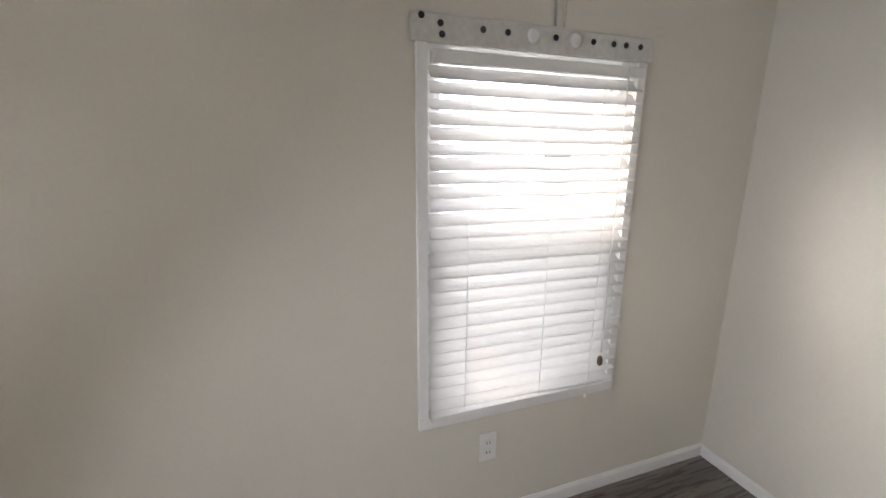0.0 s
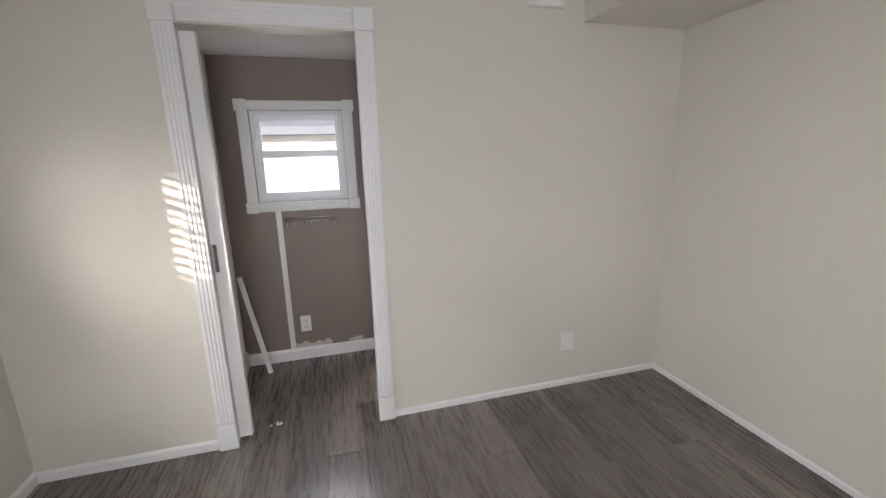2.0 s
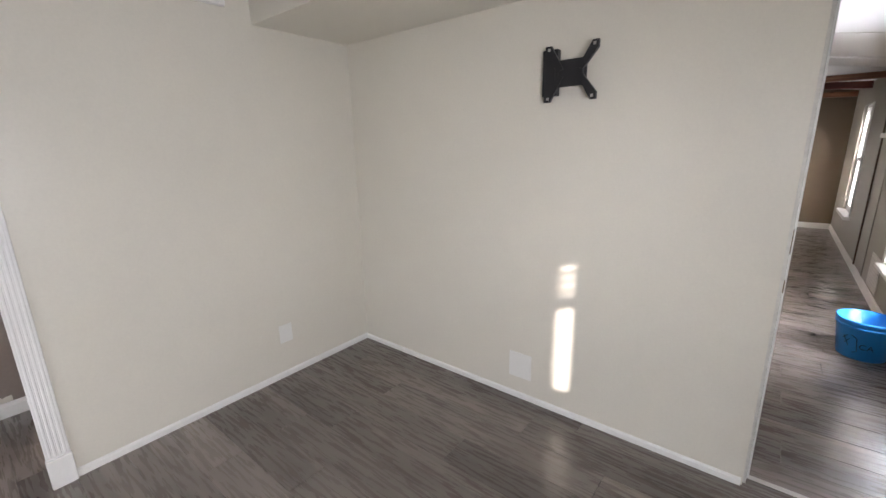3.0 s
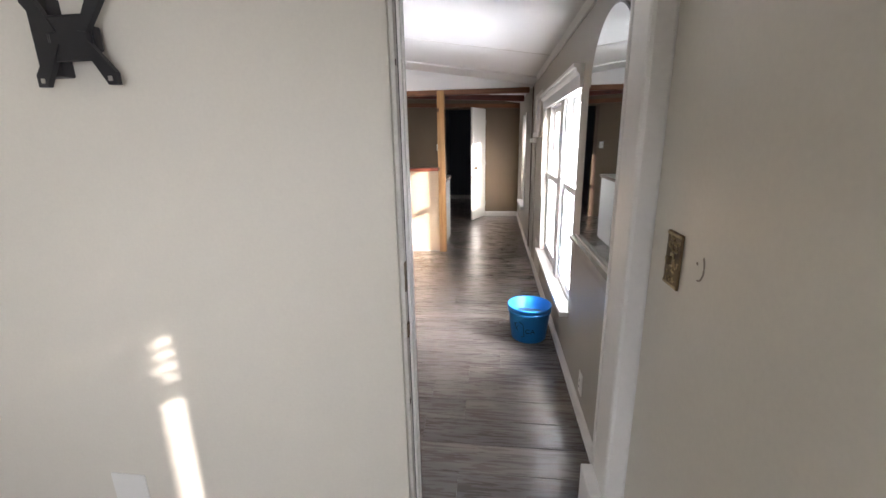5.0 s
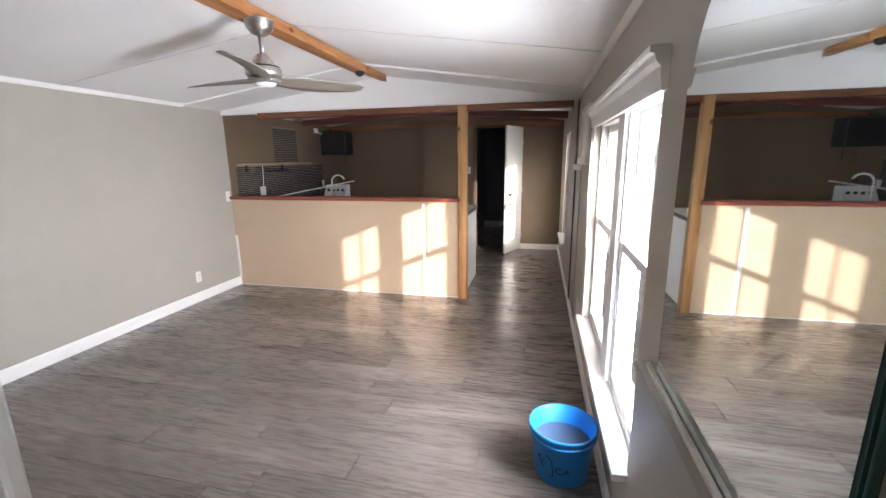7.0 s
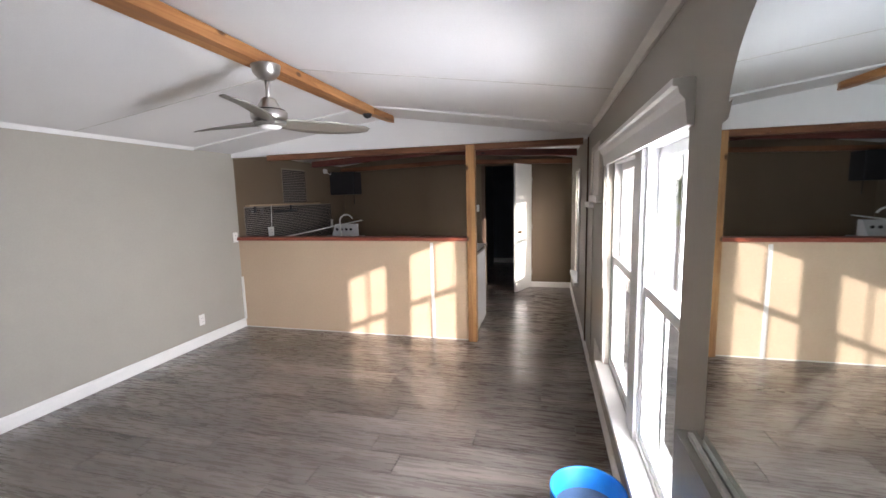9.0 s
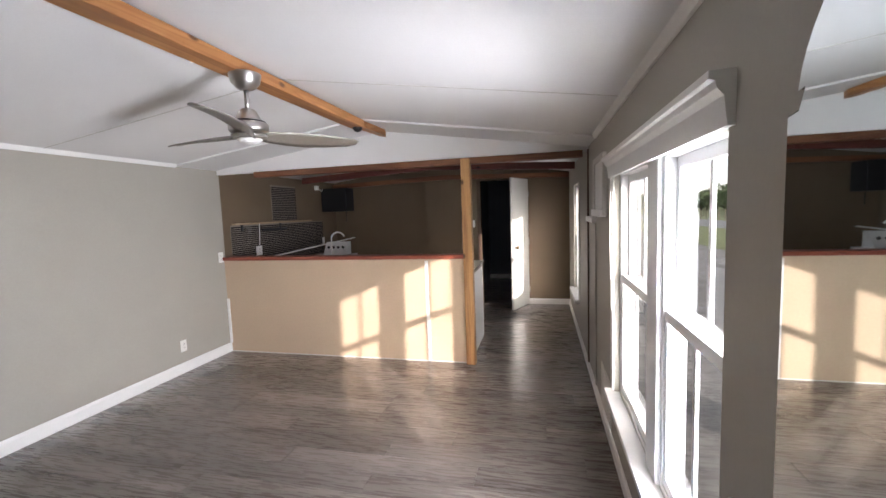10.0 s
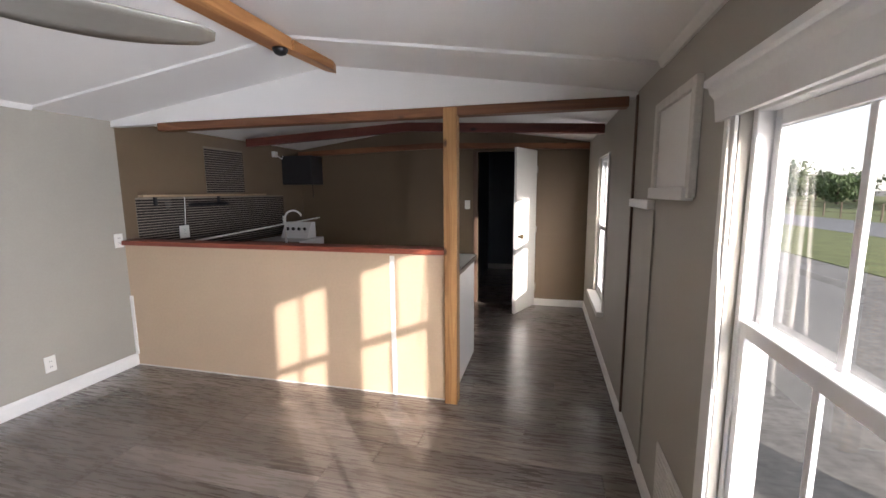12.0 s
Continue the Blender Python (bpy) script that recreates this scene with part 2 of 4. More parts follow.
# ---------------- building helpers ----------------
def box(bm, a, b, bevel=0.0):
    """An axis-aligned box between two corners, with softened edges."""
    lo = [min(p, q) for p, q in zip(a, b)]
    hi = [max(p, q) for p, q in zip(a, b)]
    vs = [bm.verts.new((x, y, z)) for x in (lo[0], hi[0]) for y in (lo[1], hi[1]) for z in (lo[2], hi[2])]
    fs = [bm.faces.new([vs[i] for i in q]) for q in
          ((0, 1, 3, 2), (4, 6, 7, 5), (0, 4, 5, 1), (2, 3, 7, 6), (0, 2, 6, 4), (1, 5, 7, 3))]
    if bevel:
        es = list({e for f in fs for e in f.edges})
        bmesh.ops.bevel(bm, geom=es, offset=bevel, segments=2, affect='EDGES', profile=0.5)
    return bm


def one_box(a, b, bevel=0.003):
    return box(bmesh.new(), a, b, bevel)


def lathe(profile, segments=28, bm=None, centre=(0, 0, 0), cap=True):
    """A turned solid from (radius, height) pairs."""
    bm = bm or bmesh.new()
    rings = []
    for r, z in profile:
        rings.append([bm.verts.new((centre[0] + r * math.cos(2 * math.pi * i / segments),
                                    centre[1] + r * math.sin(2 * math.pi * i / segments), centre[2] + z)) for i in range(segments)])
    for p, q in zip(rings, rings[1:]):
        for i in range(segments):
            f = bm.faces.new((p[i], p[(i + 1) % segments], q[(i + 1) % segments], q[i]))
            f.smooth = True
    if cap:
        bm.faces.new(list(reversed(rings[0])))
        bm.faces.new(rings[-1])
    return bm


def prism(points, axis, lo, hi, bm=None):
    """A flat outline pulled along an axis; points are the two other coordinates in order."""
    bm = bm or bmesh.new()

    def at(p, v):
        return {'x': (v, p[0], p[1]), 'y': (p[0], v, p[1]), 'z': (p[0], p[1], v)}[axis]
    a = [bm.verts.new(at(p, lo)) for p in points]
    b = [bm.verts.new(at(p, hi)) for p in points]
    bm.faces.new(a)
    bm.faces.new(list(reversed(b)))
    n = len(points)
    for i in range(n):
        bm.faces.new((a[i], b[i], b[(i + 1) % n], a[(i + 1) % n]))
    bmesh.ops.recalc_face_normals(bm, faces=bm.faces[:])
    return bm


def tube(points, radius, bm=None, segments=10):
    bm = bm or bmesh.new()
    pts = [Vector(p) for p in points]
    rings = []
    for i, p in enumerate(pts):
        d = (pts[min(i + 1, len(pts) - 1)] - pts[max(i - 1, 0)]).normalized()
        q = d.to_track_quat('Z', 'Y')
        rings.append([bm.verts.new(p + q @ Vector((radius * math.cos(2 * math.pi * k / segments),
                                                   radius * math.sin(2 * math.pi * k / segments), 0))) for k in range(segments)])
    for p, q in zip(rings, rings[1:]):
        for i in range(segments):
            bm.faces.new((p[i], p[(i + 1) % segments], q[(i + 1) % segments], q[i])).smooth = True
    bm.faces.new(list(reversed(rings[0])))
    bm.faces.new(rings[-1])
    return bm


def mesh_of(name, bm, mat):
    me = bpy.data.meshes.new(name)
    bmesh.ops.recalc_face_normals(bm, faces=bm.faces[:])
    bm.to_mesh(me)
    bm.free()
    me.materials.append(mat)
    return me


HOUSE, BEDROOM = Vector((0, 0, 0)), Vector((0.022, 0.15, 0))   # origins of the two plans
origin = HOUSE


def part(name, bm, mat, parent=None, label=""):
    ob = new(name, mesh_of(name, bm, mat))
    if parent:
        ob.parent = parent
    else:
        ob.location = origin
    if label:
        ob["label"] = label
    return ob


def thing(name, label, category, group="", kind="", at=None):
    ob = new(name)
    ob.matrix_world = Matrix.Translation(origin) @ (at or Matrix())
    return tagged(ob, label, category, group, kind)


def structure(name, bm, mat, label, category):
    return tagged(part(name, bm, mat), label, category, kind="structure")


def wall_mesh(axis, face, back, u0, u1, z0, z1, openings=()):
    """A wall with thickness between two planes; openings (u0, u1, z0, z1) go right through."""
    bm = bmesh.new()
    us = sorted({u0, u1, *[o[0] for o in openings], *[o[1] for o in openings]})
    for a, b in zip(us, us[1:]):
        holes = sorted((o[2], o[3]) for o in openings if o[0] <= a and o[1] >= b)
        z = z0
        for lo, hi in holes + [(z1, z1)]:
            if lo > z:
                p, q = ((face, a, z), (back, b, lo)) if axis == 'x' else ((a, face, z), (b, back, lo))
                box(bm, p, q)
            z = max(z, hi)
    return bm


# ---------------- the shell ----------------
XL, XR = -2.293, 1.65          # outer walls, inner faces
XC = -1.44                     # bedroom side of the closet wall
YL = 2.87                      # living room side of the partition
# the bedroom's own plan, from its origin
XB, XRB, XLB = 1.57, 1.628, -2.315   # right-hand lining, outer wall, closet back
YB, YT, YT2 = -0.735, 2.61, 2.72      # window wall, partition
YH, YF = 6.96, 9.65            # half wall, far wall
RIDGE, ZR = -0.30, 2.36


def vault(x):
    return ZR - (x - RIDGE) * 0.149 if x > RIDGE else ZR + (x - RIDGE) * 0.138


W1 = (4.085, 5.58, 0.40, 1.72)
W2 = (7.95, 8.70, 0.45, 1.80)
WBR = (-0.10, 1.07, 0.69, 1.86)
WBB = (-0.80, -0.05, 0.53, 1.74)
WCL = (0.20, 0.77, 1.13, 1.71)



def moved(o, d):
    return (o[0] + d, o[1] + d, o[2], o[3])


structure("wall_right", wall_mesh('x', XR, XR + 0.12, YB - 0.02, 12.2, -0.1, 2.2, [W1, W2, moved(WBR, BEDROOM.y)]), WALL_GREIGE,
          "greige painted wall with large windows", "wall")
structure("wall_left", wall_mesh('x', XL, XL - 0.13, YL - 0.1, YH + 0.02, -0.1, 2.2), WALL_GREIGE,
          "plain greige painted living room wall", "wall")
structure("wall_left_kitchen", wall_mesh('x', XL, XL - 0.13, YH + 0.02, 12.2, -0.1, 2.2), WALL_BROWN,
          "brown painted kitchen wall", "wall")
structure("wall_partition_skin", wall_mesh('y', YL + 0.001, YL + 0.012, XL, XR, 0, 2.45, [(0.919, 1.597, 0, 2.05)]), WALL_GREIGE,
          "greige living room side of the partition", "wall")
structure("wall_far", wall_mesh('y', YF, YF + 0.10, XL, XR, 0, 2.45, [(0.28, 1.0, 0, 1.99)]), WALL_BROWN,
          "brown kitchen end wall with a doorway", "wall")
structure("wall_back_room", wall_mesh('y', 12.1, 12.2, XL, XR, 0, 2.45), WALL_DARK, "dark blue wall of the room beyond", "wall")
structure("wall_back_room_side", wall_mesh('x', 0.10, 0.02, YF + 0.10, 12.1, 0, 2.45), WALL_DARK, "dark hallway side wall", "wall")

origin = BEDROOM
structure("wall_right_bedroom", wall_mesh('x', XB, XRB - 0.002, YB, YT, 0, 2.2, [WBR]), WALL_CREAM,
          "cream satin painted bedroom wall", "wall")
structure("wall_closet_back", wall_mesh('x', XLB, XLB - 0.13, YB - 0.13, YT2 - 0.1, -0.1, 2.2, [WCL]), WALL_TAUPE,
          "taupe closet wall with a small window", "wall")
structure("wall_bedroom_window", wall_mesh('y', YB, YB - 0.13, XLB, XRB + 0.12, -0.1, 2.45, [WBB]), WALL_CREAM,
          "cream bedroom wall around a blinded window", "wall")
structure("wall_closet", wall_mesh('x', XC, XC - 0.10, YB, YT, 0, 2.4, [(0.10, 0.82, 0, 1.95)]), WALL_CREAM,
          "cream satin wall with the closet doorway", "wall")
structure("wall_partition", wall_mesh('y', YT, YT2, XLB, XRB, 0, 2.45, [(0.897, 1.575, 0, 2.05)]), WALL_CREAM,
          "cream partition wall with a doorway to the living room", "wall")
structure("wall_closet_end_1", wall_mesh('y', 0.0, -0.08, XLB, XC - 0.10, 0, 2.4), TRIM, "white panelled closet side", "wall")
structure("wall_closet_end_2", wall_mesh('y', 0.925, 1.0, XLB, XC - 0.10, 0, 2.4), TRIM, "white closet side", "wall")
structure("soffit", one_box((XC, 1.975, 2.046), (XB, YT, 2.42), 0.004), WALL_CREAM, "cream boxed soffit along the partition", "soffit")
structure("closet_ceiling", one_box((XLB, 0.0, 2.02), (XC - 0.1, 0.925, 2.06), 0), CEILING, "flat white closet ceiling", "ceiling")
origin = HOUSE

bm = bmesh.new()
for xa, xb in ((XL - 0.14, RIDGE), (RIDGE, XR + 0.14)):
    prism([(xa, vault(xa)), (xb, vault(xb)), (xb, vault(xb) + 0.07), (xa, vault(xa) + 0.07)], 'y', YB - 0.14, 12.21, bm)
structure("ceiling", bm, CEILING, "low vaulted white ceiling", "ceiling")
# The seam's dark groove, drawn as a thin strip greyer than the ceiling.
bm = bmesh.new()
for xa, xb in ((XL, RIDGE), (RIDGE, XR)):
    prism([(xa, vault(xa) - 0.003), (xb, vault(xb) - 0.003), (xb, vault(xb) + 0.01), (xa, vault(xa) + 0.01)], 'y', 5.29, 5.297, bm)
structure("ceiling_seam_line", bm, TRIM_WORN, "thin greyer strip drawn for the ceiling seam's dark groove", "trim")
bm = bmesh.new()
for xa, xb in ((XL, RIDGE), (RIDGE, XR)):
    prism([(xa, vault(xa) - 0.016), (xb, vault(xb) - 0.016), (xb, vault(xb) + 0.01), (xa, vault(xa) + 0.01)], 'y', 6.42, 6.955, bm)
structure("ceiling_band", bm, CEILING, "white lowered band of ceiling before the kitchen", "ceiling")
structure("gable_header", prism([(XL, 2.024), (XR, 2.024), (XR, vault(XR)), (RIDGE, ZR), (XL, vault(XL))], 'y', 6.956, 7.02), CEILING,
          "white triangular header above the kitchen opening", "wall")
bm = bmesh.new()
for x, s in ((XL, 1), (XR, -1)):
    prism([(x, vault(x) - 0.03), (x + s * 0.012, vault(x) - 0.03), (x + s * 0.03, vault(x + s * 0.03)), (x, vault(x))], 'y', YL + 0.013, 6.42, bm)
structure("trim_cornice", bm, TRIM, "narrow white cove moulding", "trim")


def baseboard(name, a, b, out, h, t=0.014, mat=TRIM):
    """A moulded baseboard between two points of the plan, standing out by t."""
    (ax, ay), (bx, by) = a, b
    prof = [(0, 0), (t, 0), (t, h * 0.78), (t * 0.55, h * 0.93), (t * 0.3, h), (0, h)]
    bm = bmesh.new()
    if ax == bx:
        prism([(ax + out * p[0], p[1]) for p in prof], 'y', ay, by, bm)
    else:
        prism([(ay + out * p[0], p[1]) for p in prof], 'x', ax, bx, bm)
    return structure(name, bm, mat, "white painted baseboard", "baseboard")


baseboard("baseboard", (XL, YL + 0.013), (XL, YH), 1, 0.105)
baseboard("baseboard", (XR, 2.93), (XR, YF), -1, 0.085)
baseboard("baseboard", (1.0, YF), (XR, YF), -1, 0.09)
baseboard("baseboard", (0.10, 12.1), (XR, 12.1), -1, 0.1)
origin = BEDROOM
baseboard("baseboard", (XC, YB), (XC, 0.02), 1, 0.055, 0.01)
baseboard("baseboard", (XC, 0.90), (XC, YT), 1, 0.04, 0.01)
baseboard("baseboard", (XC, YB), (XB, YB), 1, 0.065, 0.01)
baseboard("baseboard", (XC, YT), (0.892, YT), -1, 0.035, 0.01)
baseboard("baseboard", (XB, YB), (XB, YT), -1, 0.045, 0.01)
baseboard("baseboard", (XLB, 0.0), (XLB, 0.925), 1, 0.085)
baseboard("baseboard", (XLB, 0.0), (XC - 0.1, 0.0), 1, 0.11, 0.02)
origin = HOUSE


# ---------------- windows ----------------
def window_unit(parent, axis, plane, out, u0, u1, z0, z1, muntin_top=None, muntin_low=None, meet=None, f=0.035):
    """A double-hung vinyl window: frame, two sashes on two tracks, panes and muntins."""
    def bx(name, ua, ub, za, zb, d0, d1, mat, bev=0.003, lab=""):
        p, q = plane + out * d0, plane + out * d1
        a, b = ((p, ua, za), (q, ub, zb)) if axis == 'x' else ((ua, p, za), (ub, q, zb))
        return part(name, one_box(a, b, bev), mat, parent, lab)
    meet = meet or (z0 + z1) / 2
    for ua, ub, za, zb in ((u0, u0 + f, z0, z1), (u1 - f, u1, z0, z1), (u0 + f, u1 - f, z0, z0 + f), (u0 + f, u1 - f, z1 - f, z1)):
        bx("window_frame", ua, ub, za, zb, 0.03, 0.115, VINYL)
    iu0, iu1 = u0 + f, u1 - f
    for sash, za, zb, d, mu in (("upper_sash", meet - 0.02, z1 - f, 0.085, muntin_top), ("lower_sash", z0 + f, meet + 0.025, 0.05, muntin_low)):
        s = 0.032
        for k, (ua, ub, zz, zw) in enumerate(((iu0, iu0 + s, za, zb), (iu1 - s, iu1, za, zb), (iu0 + s, iu1 - s, za, za + 0.042), (iu0 + s, iu1 - s, zb - 0.042, zb))):
            bx(sash, ua, ub, zz, zw, d - 0.015, d + 0.015, VINYL)
        if mu:
            bx("muntin", mu - 0.012, mu + 0.012, za + 0.042, zb - 0.042, d - 0.006, d + 0.008, VINYL)
        g = bx("pane", iu0 + s, iu1 - s, za + 0.042, zb - 0.042, d - 0.002, d + 0.002, GLASS, 0)
        g.visible_shadow = False


def moulding(name, parent, y0, y1, profile, mat=TRIM):
    return part(name, prism(profile, 'y', y0, y1), mat, parent)


# large double window of the living room
win = thing("window_1", "pair of white vinyl double-hung windows with sills", "window", kind="structure")
mull = (4.715, 4.87)
window_unit(win, 'x', XR, 1, W1[0], mull[0], W1[2], W1[3], 4.40, 4.40, 1.10, 0.028)
window_unit(win, 'x', XR, 1, mull[1], W1[1], W1[2], W1[3], 5.225, 5.225, 1.10, 0.028)
part("mullion", one_box((XR + 0.012, mull[0] + 0.001, W1[2]), (XR + 0.12, mull[1] - 0.001, W1[3]), 0.004), VINYL, win)
moulding("cornice", win, 4.05, 5.71, [(XR, 1.69), (XR - 0.016, 1.69), (XR - 0.02, 1.72), (XR - 0.024, 1.755), (XR - 0.038, 1.772), (XR - 0.042, 1.788),
                                     (XR - 0.055, 1.792), (XR - 0.055, 1.81), (XR, 1.81)])
part("window_sill", one_box((XR - 0.055, 4.06, 0.374), (XR + 0.029, 5.63, 0.405), 0.005), TRIM, win)
part("casing", one_box((XR - 0.012, 5.582, 0.406), (XR - 0.001, 5.655, 1.69), 0.003), TRIM, win)
part("wand", tube([(XR - 0.02, 5.60, 1.68), (XR - 0.026, 5.575, 1.3), (XR - 0.024, 5.53, 0.92)], 0.0045), TRIM_WORN, win, "slim white tilt wand")

win = thing("window_2", "narrow white double-hung kitchen window", "window", kind="structure")
window_unit(win, 'x', XR, 1, *W2)
part("window_sill", one_box((XR - 0.06, W2[0] - 0.06, 0.41), (XR + 0.029, W2[1] + 0.06, 0.455), 0.005), TRIM, win)
part("casing", one_box((XR - 0.014, W2[0] - 0.05, 0.45), (XR - 0.001, W2[0], W2[3]), 0.003), TRIM, win)

origin = BEDROOM
win = thing("window_3", "small white closet window with fluted casing", "window", kind="structure")
window_unit(win, 'x', XLB, -1, *WCL, meet=1.435, f=0.02)
for ya, yb, za, zb in ((0.135, 0.20, 1.13, 1.71), (0.77, 0.835, 1.13, 1.71)):
    part("casing", one_box((XLB, ya, za), (XLB + 0.016, yb, zb), 0.003), TRIM, win)
for za, zb in ((1.71, 1.765), (1.07, 1.13)):
    bm = one_box((XLB, 0.19, za), (XLB + 0.014, 0.78, zb), 0.002)
    for k in range(4):
        zz = za + 0.008 + k * (zb - za - 0.016) / 3
        box(bm, (XLB + 0.012, 0.19, zz - 0.004), (XLB + 0.019, 0.78, zz + 0.004), 0.002)
    part("casing", bm, TRIM, win)
for yy in (0.16, 0.81):
    for zz in (1.737, 1.10):
        part("rosette", one_box((XLB, yy - 0.036, zz - 0.036), (XLB + 0.024, yy + 0.036, zz + 0.036), 0.005), TRIM, win)

win = thing("window_4", "white vinyl bedroom window behind the blind", "window", kind="structure")
window_unit(win, 'y', YB, -1, *WBB)
for xa, xb in ((WBB[0] - 0.035, WBB[0]), (WBB[1], WBB[1] + 0.035)):
    part("casing", one_box((xa, YB, 0.5305), (xb, YB + 0.016, 1.729), 0.003), TRIM, win)
part("casing", one_box((WBB[0] - 0.035, YB, 0.488), (WBB[1] + 0.035, YB + 0.016, 0.53), 0.003), TRIM, win)
win = thing("window_5", "white vinyl bedroom side window", "window", kind="structure")
window_unit(win, 'x', XRB, 1, *WBR)


# ---------------- blinds ----------------
def blind(name, label, axis, plane, out, u0, u1, z0, z1, pitch, tilt, skew=0.0, bent=True):
    """A slatted blind that hangs a little crooked: headrail, curved slats, bottom rail and cords."""
    t = thing(name, label, "window blind")

    def at(u, d, z):
        return (plane + out * d, u, z) if axis == 'x' else (u, plane + out * d, z)
    rng = random.Random(4)
    bm = bmesh.new()
    box(bm, at(u0 + 0.01, -0.012, z1 - 0.035), at(u1 - 0.01, 0.03, z1), 0.002)
    part("headrail", bm, PLASTIC, t)
    n = int((z1 - 0.05 - z0) / pitch)
    w = 0.05
    for i in range(n):
        z = z1 - 0.06 - i * pitch
        sk = skew * i / n + rng.uniform(-0.002, 0.002)
        ang = tilt + rng.uniform(-3, 3) + (rng.uniform(-8, 5) if bent and i < 7 else 0)
        c, s = math.cos(radians(ang)), math.sin(radians(ang))
        bm = bmesh.new()
        rows = []
        for k in range(5):
            v = (k / 4 - 0.5) * w
            h = 0.004 * (1 - (2 * k / 4 - 1) ** 2)
            rows.append([bm.verts.new(at(u, 0.012 + v * c + h * s, z + v * s - h * c + (sk if u == u0 else -sk) + dz))
                         for u in (u0, u1) for dz in (0.0, 0.0026)])
        for p, q in zip(rows, rows[1:]):
            for a, b in ((0, 2), (2, 3), (3, 1), (1, 0)):
                bm.faces.new((p[a], p[b], q[b], q[a])).smooth = False
        bm.faces.new(rows[0])
        bm.faces.new(rows[-1])
        part("slat", bm, BLIND, t)
    zb = z1 - 0.06 - n * pitch
    bm = bmesh.new()
    box(bm, at(u0, -0.012, zb - 0.012 - skew), at(u1, 0.036, zb + 0.006 - skew), 0.003)
    part("bottom_rail", bm, PLASTIC, t)
    for f in (0.16, 0.45, 0.84):
        u = u0 + f * (u1 - u0)
        part("ladder_cord", tube([at(u, 0.037, z1 - 0.02), at(u, 0.030, zb)], 0.0007, None, 6), BLIND, t)
    return t


b1 = blind("window_blind", "white slatted window blind hanging slightly crooked", 'y', YB, 1, WBB[0] - 0.02, WBB[1] - 0.005, 0.53, 1.708, 0.043, -44, -0.008)
cord = [(-0.735, YB + 0.045, z) for z in (1.70, 1.2, 0.68)]
part("pull_cord", tube(cord, 0.0022, None, 6), BLIND, b1)
part("cord_knob", lathe([(0.004, 0), (0.011, 0.008), (0.010, 0.03), (0.004, 0.04)], 12, None, (-0.728, YB + 0.05, 0.63)), BROWN_TRIM, b1, "small dark wooden knob")
b2 = blind("window_blind", "white slatted blind over the side window", 'x', XB + 0.01, 1, WBR[0], WBR[1] - 0.105, 0.72, 1.85, 0.045, -32, 0.0, False)
# Added unseen strips that break the sun through the blind's edge gap into dots.
for k in range(15):
    z = 1.79 - k * 0.045
    if z > 1.18:
        half = 0.03 if z > 1.44 else 0.012
        part("sun_strip_blocker", one_box((XB + 0.018, WBR[1] - 0.17, z - half), (XB + 0.022, WBR[1] - 0.02, z + half), 0.001), BLIND, b2)

# rough valance board with bolt holes above the blind
val = thing("valance_board", "white valance board with round holes above blind", "valance")
vz0, vz1 = 1.725, 1.80
part("board", one_box((-0.85, YB, vz0), (0.0, YB + 0.022, vz1), 0.004), TRIM_WORN, val)
rng = random.Random(2)
for k, xx in enumerate((-0.03, -0.085, -0.09, -0.215, -0.295, -0.46, -0.60, -0.68, -0.73, -0.79)):
    zz = (1.79, 1.775, 1.747, 1.77, 1.77, 1.77, 1.77, 1.77, 1.77, 1.77)[k]
    part("hole", lathe([(0.0085, 0), (0.0095, 0.002), (0.0085, 0.004)], 14, None, (0, 0, 0)), DARK_SLOT, val).matrix_local = pose(xx, YB + 0.0215, zz, -90, 0, 0)
for xx in (-0.38, -0.53):
    part("knob", lathe([(0.02, 0), (0.022, 0.006), (0.015, 0.012)], 16), TRIM, val).matrix_local = pose(xx, YB + 0.021, 1.768, -90, 0, 0)
cab = thing("wall_cable", "grey cable running up the wall above the window", "cable")
part("cable", tube([(-0.47, YB + 0.006, 1.81), (-0.47, YB + 0.006, 2.33)], 0.005), TRIM_WORN, cab)
part("cable", tube([(-0.50, YB + 0.005, 1.81), (-0.502, YB + 0.005, 2.33)], 0.003), TRIM_WORN, cab)


origin = HOUSE
# ---------------- outlets and switches ----------------
def plate(name, label, category, m, mat=PLASTIC, kind="outlet", w=0.07, h=0.115):
    """A wall plate in its own plane (local x across, z up, y out of the wall)."""
    t = thing(name, label, category, at=m)
    part("cover_plate", one_box((-w / 2, 0, -h / 2), (w / 2, 0.006, h / 2), 0.002), mat, t)
    if kind == "outlet":
        for s in (-1, 1):
            part("socket", one_box((-0.016, 0.005, s * 0.02 - 0.013), (0.016, 0.009, s * 0.02 + 0.013), 0.002), mat, t)
            for dx in (-0.006, 0.006):
                part("slot", one_box((dx - 0.0015, 0.0085, s * 0.02 - 0.005), (dx + 0.0015, 0.0097, s * 0.02 + 0.005), 0), DARK_SLOT, t)
    elif kind == "switch":
        part("toggle", one_box((-0.005, 0.005, -0.011), (0.005, 0.018, 0.008), 0.002), mat, t)
        for s in (-1, 1):
            part("screw", lathe([(0.003, 0), (0.003, 0.002)], 8), mat, t).matrix_local = pose(0, 0.006, s * 0.042, -90, 0, 0)
    return t


